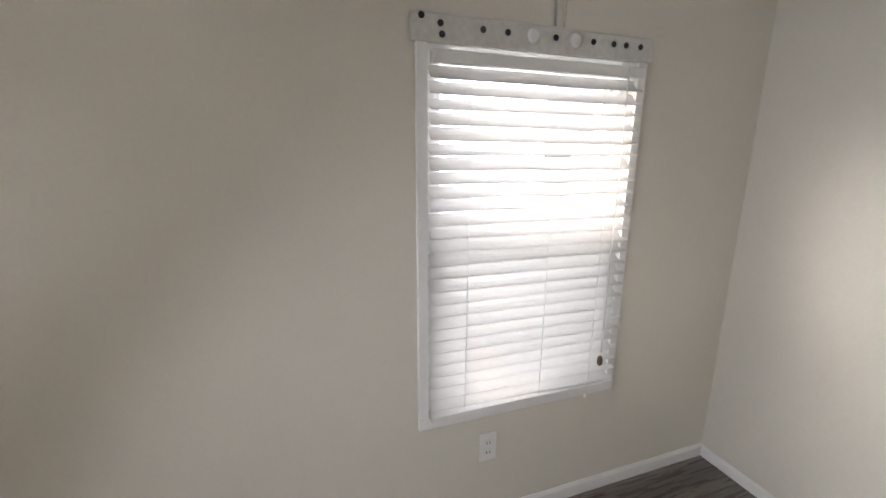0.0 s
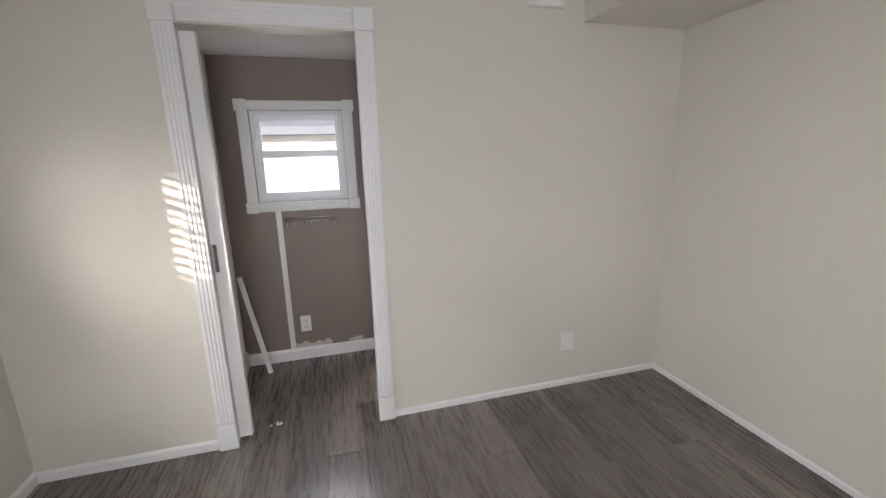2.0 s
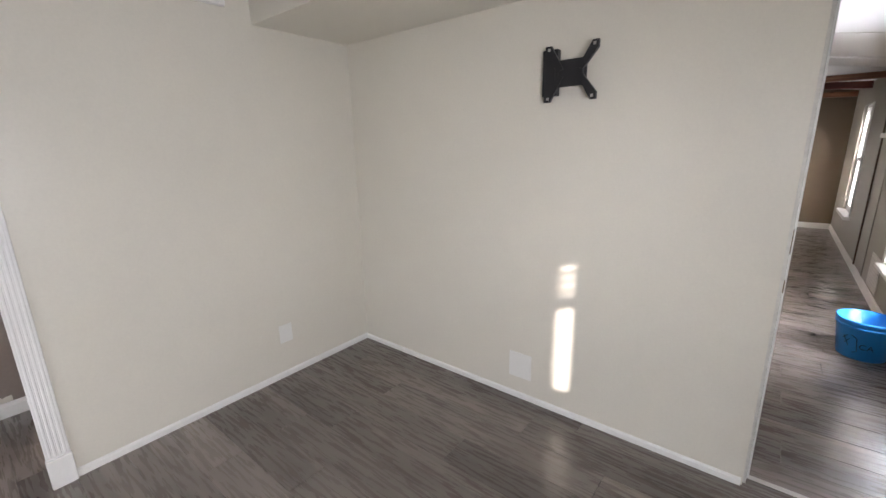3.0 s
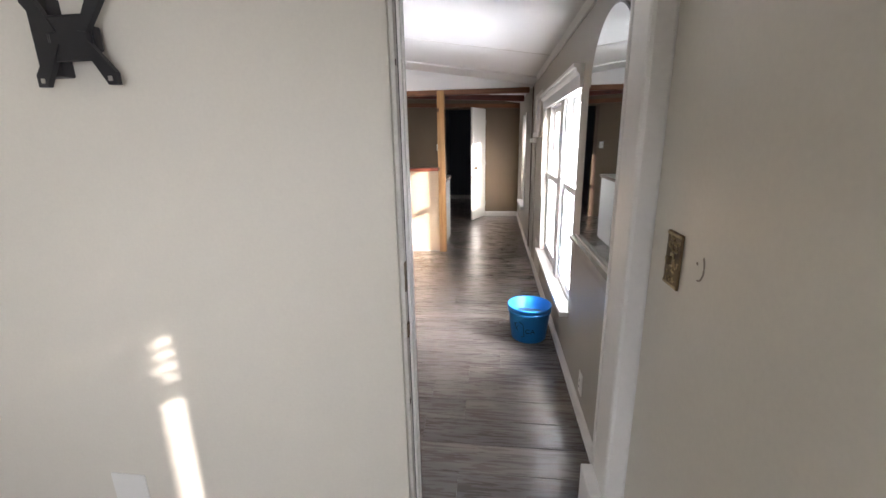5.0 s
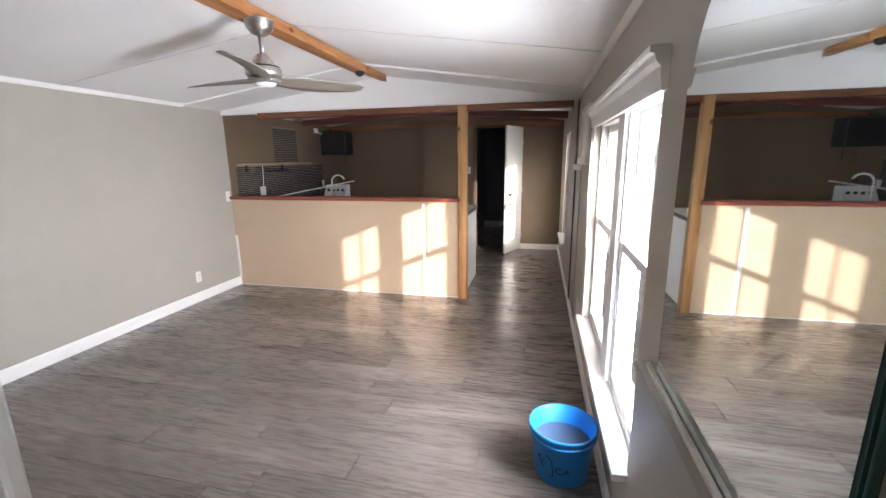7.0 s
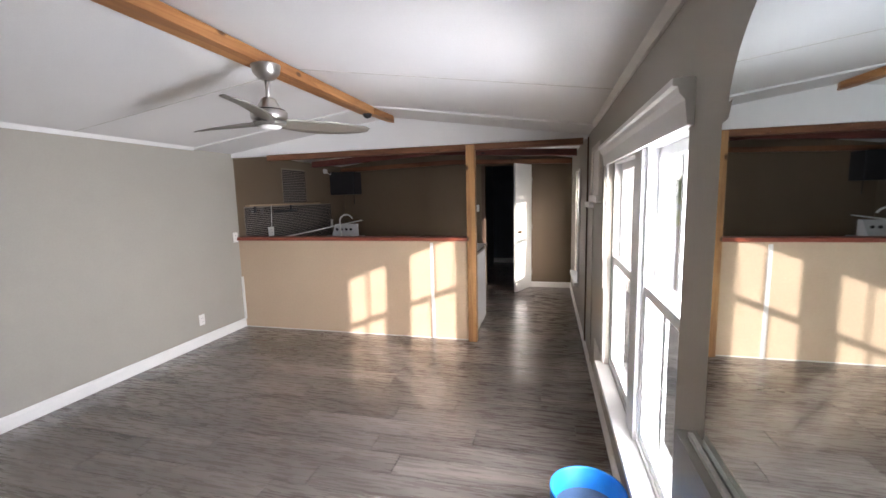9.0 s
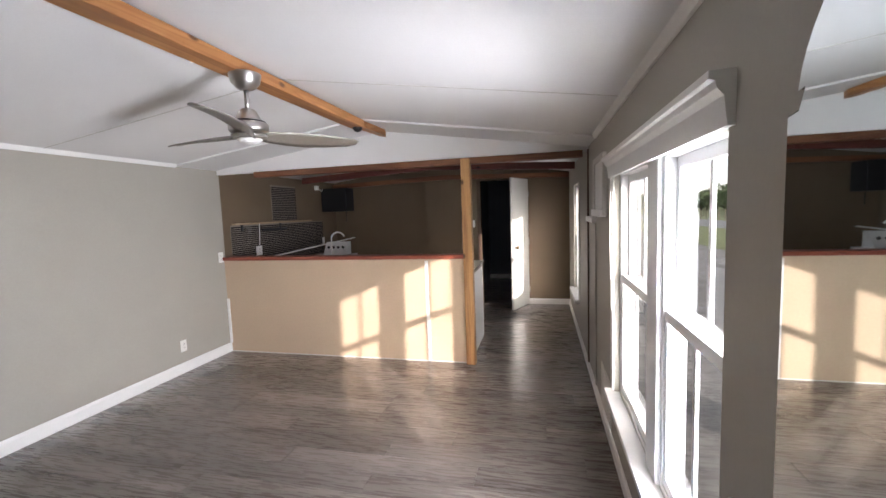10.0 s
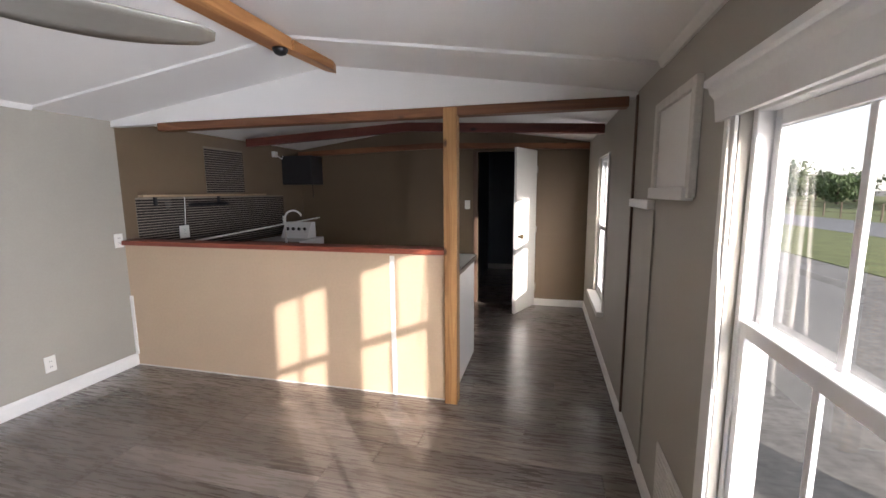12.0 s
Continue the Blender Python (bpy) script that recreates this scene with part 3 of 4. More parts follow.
origin = BEDROOM
plate("wall_outlet", "white duplex outlet low on bedroom wall", "outlet", pose(-0.285, YB + 0.001, 0.35))
plate("blank_plate", "white blank cover plate on cream wall", "cover plate", pose(XC + 0.001, 1.957, 0.29, 0, 0, -90), kind="blank", w=0.085, h=0.115)
plate("wall_outlet", "white duplex outlet on taupe closet wall", "outlet", pose(XLB + 0.001, 0.412, 0.266, 0, 0, -90))
origin = HOUSE
plate("wall_outlet", "white duplex outlet low on greige wall", "outlet", pose(XL + 0.001, 6.32, 0.275, 0, 0, -90))
plate("wall_outlet", "white outlet on greige wall below the mirror", "outlet", pose(XR - 0.001, 3.62, 0.20, 0, 0, 90))
origin = BEDROOM
plate("light_switch", "aged brass switch plate on bedroom wall", "light switch", pose(XB - 0.001, 2.455, 1.162, 0, 0, 90), BRASS, "switch", 0.072, 0.125)
switch_plate = bpy.context.scene.objects["light_switch"]
part("rim", one_box((-0.034, 0.0055, 0.054), (0.034, 0.0085, 0.060), 0.001), WORN_BRASS, switch_plate, "rubbed bright rim")
part("rim", one_box((-0.034, 0.0055, -0.060), (0.034, 0.0085, -0.054), 0.001), WORN_BRASS, switch_plate, "rubbed bright rim")
rng = random.Random(21)
bm = bmesh.new()
for k in range(34):
    u, v = rng.uniform(-0.03, 0.03), rng.uniform(-0.05, 0.05)
    if abs(u) < 0.009 and abs(v) < 0.018:
        continue
    pts = [(u, 0.0065, v), (u + rng.uniform(-0.005, 0.005), 0.0078, v + rng.uniform(-0.006, 0.006)), (u + rng.uniform(-0.008, 0.008), 0.0065, v + rng.uniform(-0.011, 0.011))]
    tube(pts, rng.uniform(0.0012, 0.0022), bm, 6)
part("relief", bm, WORN_BRASS, switch_plate, "rubbed scrollwork relief")
part("toggle_plate", one_box((-0.008, 0.0055, -0.016), (0.008, 0.0085, 0.016), 0.001), WORN_BRASS, switch_plate)
origin = HOUSE
plate("light_switch", "white light switch beside the kitchen doorway", "light switch", pose(0.144, YF - 0.001, 1.31, 0, 0, 180), kind="switch")
plate("wall_outlet", "white outlet at the end of the half wall cap", "outlet", pose(XL + 0.001, 6.91, 1.10, 0, 0, -90))
plate("wall_outlet", "white outlet on the dark backsplash", "outlet", pose(XL + 0.012, 7.55, 1.115, 0, 0, -90), w=0.11, h=0.12)
plate("wall_outlet", "white outlet on the brown kitchen wall", "outlet", pose(XL + 0.012, 9.15, 1.12, 0, 0, -90))
origin = BEDROOM
plate("cover_plate", "blank white wall plate low on partition", "cover plate", pose(-0.143, YT - 0.001, 0.205, 0, 0, 180), PLASTIC, "blank", 0.135, 0.15)
origin = HOUSE

origin = BEDROOM
mark = thing("wall_scuff", "crescent shaped scuff ring on cream painted wall", "scuff mark")
arc = [(XB - 0.001, 2.345 + 0.018 * math.cos(a + 3.14), 1.178 + 0.028 * math.sin(a)) for a in np.linspace(-1.7, 0.9, 14)]
part("ring", tube([(p[0], p[1], p[2]) for p in arc], 0.0016), BROWN_SCUFF, mark)
part("dent", lathe([(0.004, 0), (0.003, 0.001)], 10), BROWN_SCUFF, mark).matrix_local = pose(XB, 2.357, 1.182, 0, -90, 0)


# ---------------- closet doorway ----------------
dc = thing("door_1", "white fluted door casing with corner rosettes", "door casing", kind="structure")
for yc in (0.065, 0.855):
    bm = one_box((XC, yc - 0.04, 0.14), (XC + 0.016, yc + 0.04, 1.95), 0.003)
    for k in range(4):
        yy = yc - 0.025 + k * 0.0165
        box(bm, (XC + 0.014, yy - 0.0045, 0.15), (XC + 0.021, yy + 0.0045, 1.94), 0.002)
    part("casing", bm, TRIM, dc)
    part("plinth", one_box((XC, yc - 0.044, 0), (XC + 0.026, yc + 0.044, 0.14), 0.004), TRIM, dc)
    part("rosette", one_box((XC, yc - 0.046, 1.95), (XC + 0.026, yc + 0.046, 2.045), 0.006), TRIM, dc)
bm = one_box((XC, 0.112, 1.955), (XC + 0.016, 0.808, 2.04), 0.003)
for k in range(4):
    zz = 1.97 + k * 0.018
    box(bm, (XC + 0.014, 0.112, zz - 0.005), (XC + 0.021, 0.808, zz + 0.005), 0.002)
part("casing", bm, TRIM, dc)
for ya, yb in ((0.095, 0.101), (0.819, 0.825)):
    part("jamb", one_box((XC - 0.102, ya, 0), (XC + 0.002, yb, 1.95), 0), TRIM, dc)

# sliding leaf pushed into the wall, leaning slightly
leaf = thing("sliding_door", "white sliding closet door pushed open", "door")
part("leaf", one_box((XC - 0.075, 0.103, 0.02), (XC - 0.035, 0.165, 1.93), 0.003), TRIM, leaf)
part("latch", one_box((XC - 0.034, 0.108, 0.90), (XC - 0.026, 0.128, 1.03), 0.002), CHROME, leaf, "chrome edge pull")
for xx in (-2.2, -2.0, -1.8):
    structure("trim_panel_strip", one_box((xx, 0.0, 0.11), (xx + 0.03, 0.012, 2.0), 0.003), TRIM, "white vertical panel strip", "trim")
stick = thing("wooden_strip", "thin white wooden strip leaning in the closet", "strip")
part("strip", prism([(-0.015, 0), (0.015, 0), (0.015, 0.68), (-0.015, 0.68)], 'x', -0.006, 0.006), TRIM, stick)
stick.matrix_world = Matrix.Translation(BEDROOM) @ pose(-2.16, 0.17, 0.003, 11, -6, 0)
structure("trim_closet_strip", one_box((XLB, 0.295, 0.085), (XLB + 0.008, 0.33, 1.07), 0.002), TRIM, "narrow white wall strip", "trim")
rack = thing("hook_rail", "thin metal rail with small hooks below window", "hook rail")
for dz in (0, -0.02):
    part("rail", tube([(XLB + 0.012, 0.345, 1.02 + dz), (XLB + 0.012, 0.69, 1.02 + dz)], 0.004), NICKEL, rack)
for k in range(7):
    part("hook", tube([(XLB + 0.012, 0.36 + k * 0.052, 1.0), (XLB + 0.014, 0.36 + k * 0.052, 0.97)], 0.003), NICKEL, rack)
bm = bmesh.new()
rng = random.Random(8)
for y0, y1 in ((0.335, 0.58), (0.70, 0.80)):
    pts = [(y0, 0.086), (y1, 0.086)] + [(y1 - (y1 - y0) * k / 8, 0.10 + rng.uniform(0.005, 0.035)) for k in range(9)]
    prism(pts, 'x', XLB + 0.0005, XLB + 0.002, bm)
structure("bare_patch", bm, PRIMER, "bare plaster patch above baseboard", "wall patch")
structure("trim_closet_ledge", one_box((-2.05, 0.862, 0.0), (XC - 0.102, 0.924, 0.94), 0.004), TRIM, "white boxed ledge in closet", "trim")
scrap = thing("paper_scrap", "small crumpled white paper scrap on floor", "litter")
bm = bmesh.new()
for k in range(5):
    lathe([(0.004, 0), (0.009, 0.004), (0.003, 0.009)], 5, bm, (-1.54 + rng.uniform(-.03, .03), 0.265 + rng.uniform(-.03, .03), 0.004))
part("scrap", bm, PAPER, scrap)


# ---------------- doorway to the living room ----------------
jb = thing("door_2", "worn white door jamb with latch plates", "door jamb", kind="structure")
part("jamb", one_box((0.8975, YT + 0.02, 0), (0.909, YT2 + 0.005, 2.05), 0.002), TRIM_WORN, jb)
part("jamb", one_box((1.510, YT - 0.02, 0), (1.5748, YT2 + 0.012, 2.034), 0.012), TRIM, jb)
part("casing", one_box((0.842, YT2 + 0.0125, 0), (0.908, YT2 + 0.022, 2.05), 0.004), TRIM, jb)
part("casing", one_box((1.508, YT2 + 0.0125, 0), (1.61, YT2 + 0.03, 2.05), 0.004), TRIM, jb)
part("stop", one_box((0.909, YT + 0.055, 0), (0.918, YT + 0.085, 2.035), 0.003), TRIM, jb)
part("groove", one_box((0.9085, YT + 0.0515, 0), (0.9105, YT + 0.0545, 2.035), 0), DARK_SLOT, jb, "dark dirty groove")
part("bead", one_box((0.908, YT2 + 0.0125, 0), (0.914, YT2 + 0.026, 2.035), 0.003), TRIM, jb)
for zz, hh in ((0.62, 0.02), (1.62, 0.015)):
    part("chip", one_box((0.9088, YT + 0.022, zz), (0.9098, YT + 0.036, zz + hh), 0), BROWN_TRIM, jb, "chipped bare wood")
part("plinth", one_box((1.470, YT - 0.015, 0), (1.5095, YT2 + 0.01, 0.36), 0.004), TRIM, jb)
part("head", one_box((0.909, YT, 2.035), (1.560, YT2, 2.049), 0.002), TRIM, jb)
part("strike_plate", one_box((0.9085, YT + 0.024, 1.0), (0.912, YT + 0.05, 1.09), 0.001), BRASS, jb, "tarnished metal strike plate")
part("latch_hole", one_box((0.9085, YT + 0.028, 0.85), (0.913, YT + 0.05, 0.895), 0.001), BRASS, jb, "brown worn latch hole")
structure("threshold", one_box((0.90, YT + 0.05, 0.006), (1.12, YT + 0.075, 0.010), 0.001), TRIM_WORN, "worn pale threshold strip", "threshold")

box_w = thing("wall_box", "white wall cabinet with torn brown underside", "wall cabinet")
part("case", one_box((XB - 0.07, 1.35, 1.56), (XB - 0.0005, 1.93, 2.04), 0.004), TRIM, box_w)
part("underside", one_box((XB - 0.06, 1.40, 1.535), (XB - 0.0005, 1.90, 1.559), 0.004), BROWN_TRIM, box_w, "torn brown underside")

# ---------------- wall bracket for a screen ----------------
tv = thing("tv_bracket", "black steel wall bracket for a television", "tv mount", at=pose(0.088, YT, 1.70, 0, 0, 180))
part("wall_plate", one_box((0.075, 0, -0.085), (0.145, 0.035, 0.11), 0.004), BLACK, tv)
part("arm", one_box((-0.06, 0.03, -0.03), (0.08, 0.055, 0.03), 0.006), BLACK, tv)
part("centre_plate", one_box((-0.06, 0.055, -0.055), (0.06, 0.07, 0.055), 0.008), BLACK, tv)
for sx in (-1, 1):
    for sz in (-1, 1):
        bm = prism([(sx * 0.03, sz * 0.015), (sx * 0.055, sz * 0.01), (sx * 0.115, sz * 0.085), (sx * 0.115, sz * 0.115), (sx * 0.09, sz * 0.115)], 'y', 0.058, 0.073)
        arm = part("claw", bm, BLACK, tv)
        part("slot", one_box((sx * 0.098 - 0.006, 0.0725, sz * 0.1 - 0.006), (sx * 0.098 + 0.006, 0.0745, sz * 0.1 + 0.006), 0.001), NICKEL, arm)


origin = HOUSE
# ---------------- mirror ----------------
my0, my1 = 3.15, 3.825
mc = (my0 + my1) / 2
outline = [(my0, 0.925), (my1, 0.925), (my1, 1.66), (my1 - 0.03, 1.665), (my1 - 0.045, 1.70)]
for a in np.linspace(radians(8), radians(172), 25):
    outline.append((mc + 0.315 * math.cos(a), 1.66 + 0.26 * math.sin(a)))
outline += [(my0 + 0.045, 1.70), (my0 + 0.03, 1.665), (my0, 1.66)]
mir = thing("wall_mirror", "tall arched frameless mirror with dark green edge", "mirror")
part("backing", prism(outline, 'x', XR - 0.014, XR - 0.0005), GREEN_EDGE, mir, "dark green mirror edge")
inner = [(mc + (y - mc) * 0.985, 1.4 + (z - 1.4) * 0.99) for y, z in outline]
part("glass", prism(inner, 'x', XR - 0.0165, XR - 0.0145), MIRROR, mir, "silvered mirror glass")
part("edge_strip", one_box((XR - 0.012, my0 - 0.009, 0.925), (XR - 0.001, my0 - 0.001, 1.66), 0.003), GREEN_EDGE, mir, "dark green edge strip")
led = thing("mirror_ledge", "moulded greige ledge under the mirror", "ledge")
part("ledge", prism([(XR, 0.825), (XR - 0.012, 0.825), (XR - 0.018, 0.855), (XR - 0.03, 0.87), (XR - 0.034, 0.895), (XR - 0.05, 0.903), (XR - 0.05, 0.923), (XR, 0.923)],
                    'y', 3.12, 3.915), WALL_GREIGE, led)
part("lip", one_box((XR - 0.03, 3.14, 0.9235), (XR - 0.018, 3.88, 0.937), 0.002), TRIM_WORN, led, "scuffed pale lip")


# ---------------- bucket ----------------
bk = thing("bucket", "blue plastic bucket with black marker scribbles on floor", "bucket", at=pose(1.46, 4.53, 0.004))
part("body", lathe([(0.0, 0.0), (0.118, 0.0), (0.124, 0.006), (0.150, 0.215), (0.153, 0.216), (0.154, 0.245), (0.158, 0.247), (0.159, 0.262), (0.154, 0.264),
                    (0.147, 0.258), (0.122, 0.012), (0.0, 0.012)][1:-1], 40), BUCKET, bk)
# Flat disc added partway down to make the blue inside duller and darker.
part("inside_disc", lathe([(0.136, 0.165), (0.137, 0.167), (0.136, 0.169)], 32), GREY_BLUE, bk, "flat grey-blue disc darkening the bucket's inside")
part("rim", lathe([(0.152, 0.214), (0.157, 0.216), (0.157, 0.226), (0.1535, 0.228)], 40, cap=False), BUCKET, bk)
for k, (a0, z0, a1, z1) in enumerate(((-2.45, 0.15, -2.25, 0.09), (-2.4, 0.10, -2.2, 0.14), (-2.15, 0.17, -1.95, 0.15), (-1.95, 0.15, -1.9, 0.06), (-1.9, 0.06, -2.05, 0.05),
                                      (-2.5, 0.13, -2.3, 0.16))):
    pts = []
    for s in np.linspace(0, 1, 6):
        a, z = a0 + (a1 - a0) * s, z0 + (z1 - z0) * s
        r = 0.1245 + (z - 0.006) * 0.1244
        pts.append((r * math.cos(a), r * math.sin(a), z))
    part("scribble", tube(pts, 0.0022, None, 5), MARKER, bk)
for k, ch in enumerate("CA"):
    cu = bpy.data.curves.new("letters", 'FONT')
    cu.body, cu.size, cu.extrude, cu.align_x = ch, 0.05, 0.0008, 'CENTER'
    tmp = new("letters", cu)
    me = bpy.data.meshes.new_from_object(tmp.evaluated_get(bpy.context.evaluated_depsgraph_get()))
    bpy.data.objects.remove(tmp)
    me.materials.append(MARKER)
    ob = new("letter", me)
    ob.parent = bk
    a = -1.72 + k * 0.26
    r = 0.137
    ob.matrix_local = pose(r * math.cos(a), r * math.sin(a), 0.085, 97, 0, math.degrees(a) + 90)


# ---------------- half wall, post, beams ----------------
structure("half_wall", one_box((XL, YH, 0), (0.50, YH + 0.09, 1.06), 0.002), WALL_TAN, "tan panelled half wall between living room and kitchen", "half wall")
structure("half_wall_strip", one_box((0.085, YH - 0.006, 0.0), (0.12, YH - 0.0005, 1.04), 0.001), TRIM, "unpainted white seam strip", "trim")
structure("half_wall_base", one_box((XL + 0.02, YH - 0.004, 0.0), (0.50, YH - 0.0005, 0.012), 0.001), TRIM_WORN, "ragged bare edge at floor", "trim")
structure("half_wall_end_strip", one_box((XL + 0.001, YH - 0.012, 0.10), (XL + 0.03, YH - 0.0005, 0.62), 0.002), TRIM, "white corner strip", "trim")
cap = thing("half_wall_cap", "reddish stained wooden cap on half wall", "rail cap")
part("cap", one_box((XL + 0.002, YH - 0.035, 1.06), (0.49, YH + 0.125, 1.098), 0.006), RED_CAP, cap)
post = thing("post", "knotty pine post at half wall end", "post")
part("shaft", one_box((0.49, YH - 0.047, 0), (0.58, YH + 0.045, 2.02), 0.005), PINE_POST, post)
beam = thing("ceiling_beam", "reddish pine cross beam over kitchen opening", "beam")
part("beam", one_box((-1.80, YH - 0.03, 1.968), (1.60, YH + 0.06, 2.028), 0.005), PINE_CROSS, beam)


def cambered(y, x0, x1, z_end, z_mid, depth, mat, label):
    t = thing("ceiling_beam", label, "beam")
    pts = [(x0, z_end), ((x0 + x1) / 2, z_mid), (x1, z_end), (x1, z_end + depth), ((x0 + x1) / 2, z_mid + depth), (x0, z_end + depth)]
    part("beam", prism(pts, 'y', y, y + 0.07), mat, t)


cambered(8.10, -1.95, 1.62, 1.97, 2.06, 0.08, RED_BEAM, "cambered red-stained kitchen beam")
cambered(9.56, -2.28, 1.64, 1.98, 2.04, 0.07, PINE_CROSS, "stained beam along kitchen end wall")
ridge = thing("ridge_beam", "flat orange pine board along the ceiling ridge", "beam")
part("board", one_box((RIDGE - 0.07, YL + 0.02, ZR - 0.085), (RIDGE + 0.05, 6.42, ZR - 0.02), 0.004), PINE_BEAM, ridge)
part("end_piece", prism([(RIDGE - 0.02, 6.42), (RIDGE + 0.06, 6.42), (RIDGE + 0.085, 6.82), (RIDGE + 0.06, 6.90), (RIDGE + 0.02, 6.84)], 'z', ZR - 0.085, ZR - 0.03), PINE_BEAM, ridge)
knob = thing("ceiling_hook_ball", "black round fitting under the ridge board", "fitting")
part("ball", lathe([(0.005, -0.04), (0.03, -0.03), (0.042, -0.01), (0.042, 0.0)], 20, None, (RIDGE + 0.0, 6.38, ZR - 0.085)), BLACK, knob)

# ---------------- ceiling fan ----------------
fan = thing("ceiling_fan", "brushed nickel three-blade ceiling fan with lamp", "ceiling fan", at=pose(-0.262, 4.94, -0.041))
part("canopy", lathe([(0.02, 2.235), (0.045, 2.245), (0.072, 2.275), (0.08, 2.315), (0.08, 2.318)], 32), NICKEL, fan)
part("rod", lathe([(0.0125, 2.12), (0.0125, 2.24)], 16), NICKEL, fan)
part("collar", lathe([(0.07, 2.075), (0.066, 2.085), (0.038, 2.135), (0.03, 2.14)], 32), NICKEL, fan)
part("motor_housing", lathe([(0.06, 2.015), (0.095, 2.02), (0.10, 2.03), (0.10, 2.06), (0.094, 2.066), (0.07, 2.074)], 36), NICKEL, fan)
part("dark_band", lathe([(0.086, 2.0605), (0.088, 2.064), (0.088, 2.0745), (0.074, 2.077)], 32), BLACK, fan, "black gap ring above the motor")
part("hub", lathe([(0.055, 1.985), (0.085, 1.99), (0.09, 2.005), (0.06, 2.0145)], 32), BLADE, fan)
part("lamp_cover", lathe([(0.02, 1.962), (0.045, 1.968), (0.062, 1.98), (0.064, 1.9845)], 28), FROST, fan, "frosted white lamp cover")
for ang in (47, 167, 288):
    bm = bmesh.new()
    secs = []
    for s in np.linspace(0, 1, 15):
        r = 0.05 + 0.565 * s
        half = (0.032 + 0.045 * math.sin(math.pi * min(s * 0.85 + 0.05, 1))) * (1 if s < 0.93 else (1 - ((s - 0.93) / 0.07) ** 2 * 0.55))
        sweep = 0.05 * math.sin(s * 2.6)
        tilt = radians(24 - 12 * s)
        rise = 0.005 * s
        secs.append([bm.verts.new((r, sweep + v * half * math.cos(tilt), 2.0 + rise - v * half * math.sin(tilt) + 0.004 * (1 - v * v) + dz)) for dz in (0, 0.006) for v in (-1, -0.5, 0, 0.5, 1)])
    for p, q in zip(secs, secs[1:]):
        ring = (0, 1, 2, 3, 4, 9, 8, 7, 6, 5)
        for i in range(10):
            a, b = ring[i], ring[(i + 1) % 10]
            bm.faces.new((p[a], p[b], q[b], q[a])).smooth = True
    for s in (secs[0], secs[-1]):
        bm.faces.new([s[i] for i in (0, 1, 2, 3, 4, 9, 8, 7, 6, 5)])
    part("blade", bm, BLADE, fan, "curved silver blade").matrix_local = pose(0, 0, 0, 0, 0, ang)

# ---------------- things on the right-hand wall ----------------
pn = thing("breaker_panel", "greige framed breaker panel cover on wall", "electrical panel")
part("door", one_box((XR - 0.012, 5.92, 1.50), (XR - 0.001, 6.37, 1.835), 0.002), PLASTIC, pn)
for ya, yb, za, zb in ((5.875, 5.919, 1.46, 1.875), (6.371, 6.415, 1.46, 1.875), (5.92, 6.37, 1.836, 1.875)):
    part("frame", one_box((XR - 0.026, ya, za), (XR - 0.001, yb, zb), 0.003), TRIM_WORN, pn)
part("ledge", one_box((XR - 0.04, 5.90, 1.45), (XR - 0.001, 6.40, 1.499), 0.003), TRIM, pn)
part("side_block", one_box((XR - 0.035, 6.42, 1.395), (XR - 0.001, 6.86, 1.44), 0.003), TRIM, pn)
structure("trim_wall_batten_1", one_box((XR - 0.009, 6.40, 0.085), (XR - 0.001, 6.42, 1.394), 0.002), WALL_GREIGE, "painted vertical wall batten", "trim")
structure("trim_wall_batten_2", one_box((XR - 0.014, 6.915, 0.0855), (XR - 0.001, 6.94, 2.03), 0.002), BROWN_TRIM, "dark brown vertical wall trim", "trim")
vent = thing("floor_vent", "painted metal vent grille low on wall", "vent")
part("frame", one_box((XR - 0.008, 5.67, 0.11), (XR - 0.001, 6.10, 0.40), 0.002), TRIM_WORN, vent)
for k in range(9):
    part("slat", one_box((XR - 0.012, 5.70, 0.135 + k * 0.028), (XR - 0.0075, 6.07, 0.149 + k * 0.028), 0.001), TRIM_WORN, vent)

# ---------------- far doorway ----------------
fd = thing("door_3", "white door standing ajar at kitchen end", "door", kind="structure", at=pose(1.0, YF - 0.005, 0, 0, 0, 246))
part("leaf", one_box((0, 0, 0.012), (0.53, 0.035, 1.985), 0.003), TRIM, fd)
part("door_knob", lathe([(0.012, 0), (0.012, 0.03), (0.027, 0.04), (0.027, 0.06), (0.01, 0.068)], 18), BRASS, fd).matrix_local = pose(0.47, 0.035, 0.95, -90, 0, 0)
for z in (0.25, 1.0, 1.75):
    part("hinge", tube([(0.0, 0.04, z - 0.04), (0.0, 0.04, z + 0.04)], 0.008), NICKEL, fd)
for xa, xb in ((0.22, 0.279), (1.001, 1.03)):
    part("casing", one_box((xa, 0, 0), (xb, 0.012, 2.0), 0.003), BROWN_TRIM, fd).matrix_world = pose(0, YF - 0.0135, 0)
pic = thing("picture_frame", "pale framed panel on dark back room wall", "picture frame")
part("panel", one_box((0.72, 12.08, 1.05), (0.95, 12.095, 1.75), 0.003), TRIM_WORN, pic)
for xa, xb in ((0.68, 0.72), (0.95, 0.99)):
    part("frame", one_box((xa, 12.07, 1.0), (xb, 12.099, 1.8), 0.003), TRIM, pic)

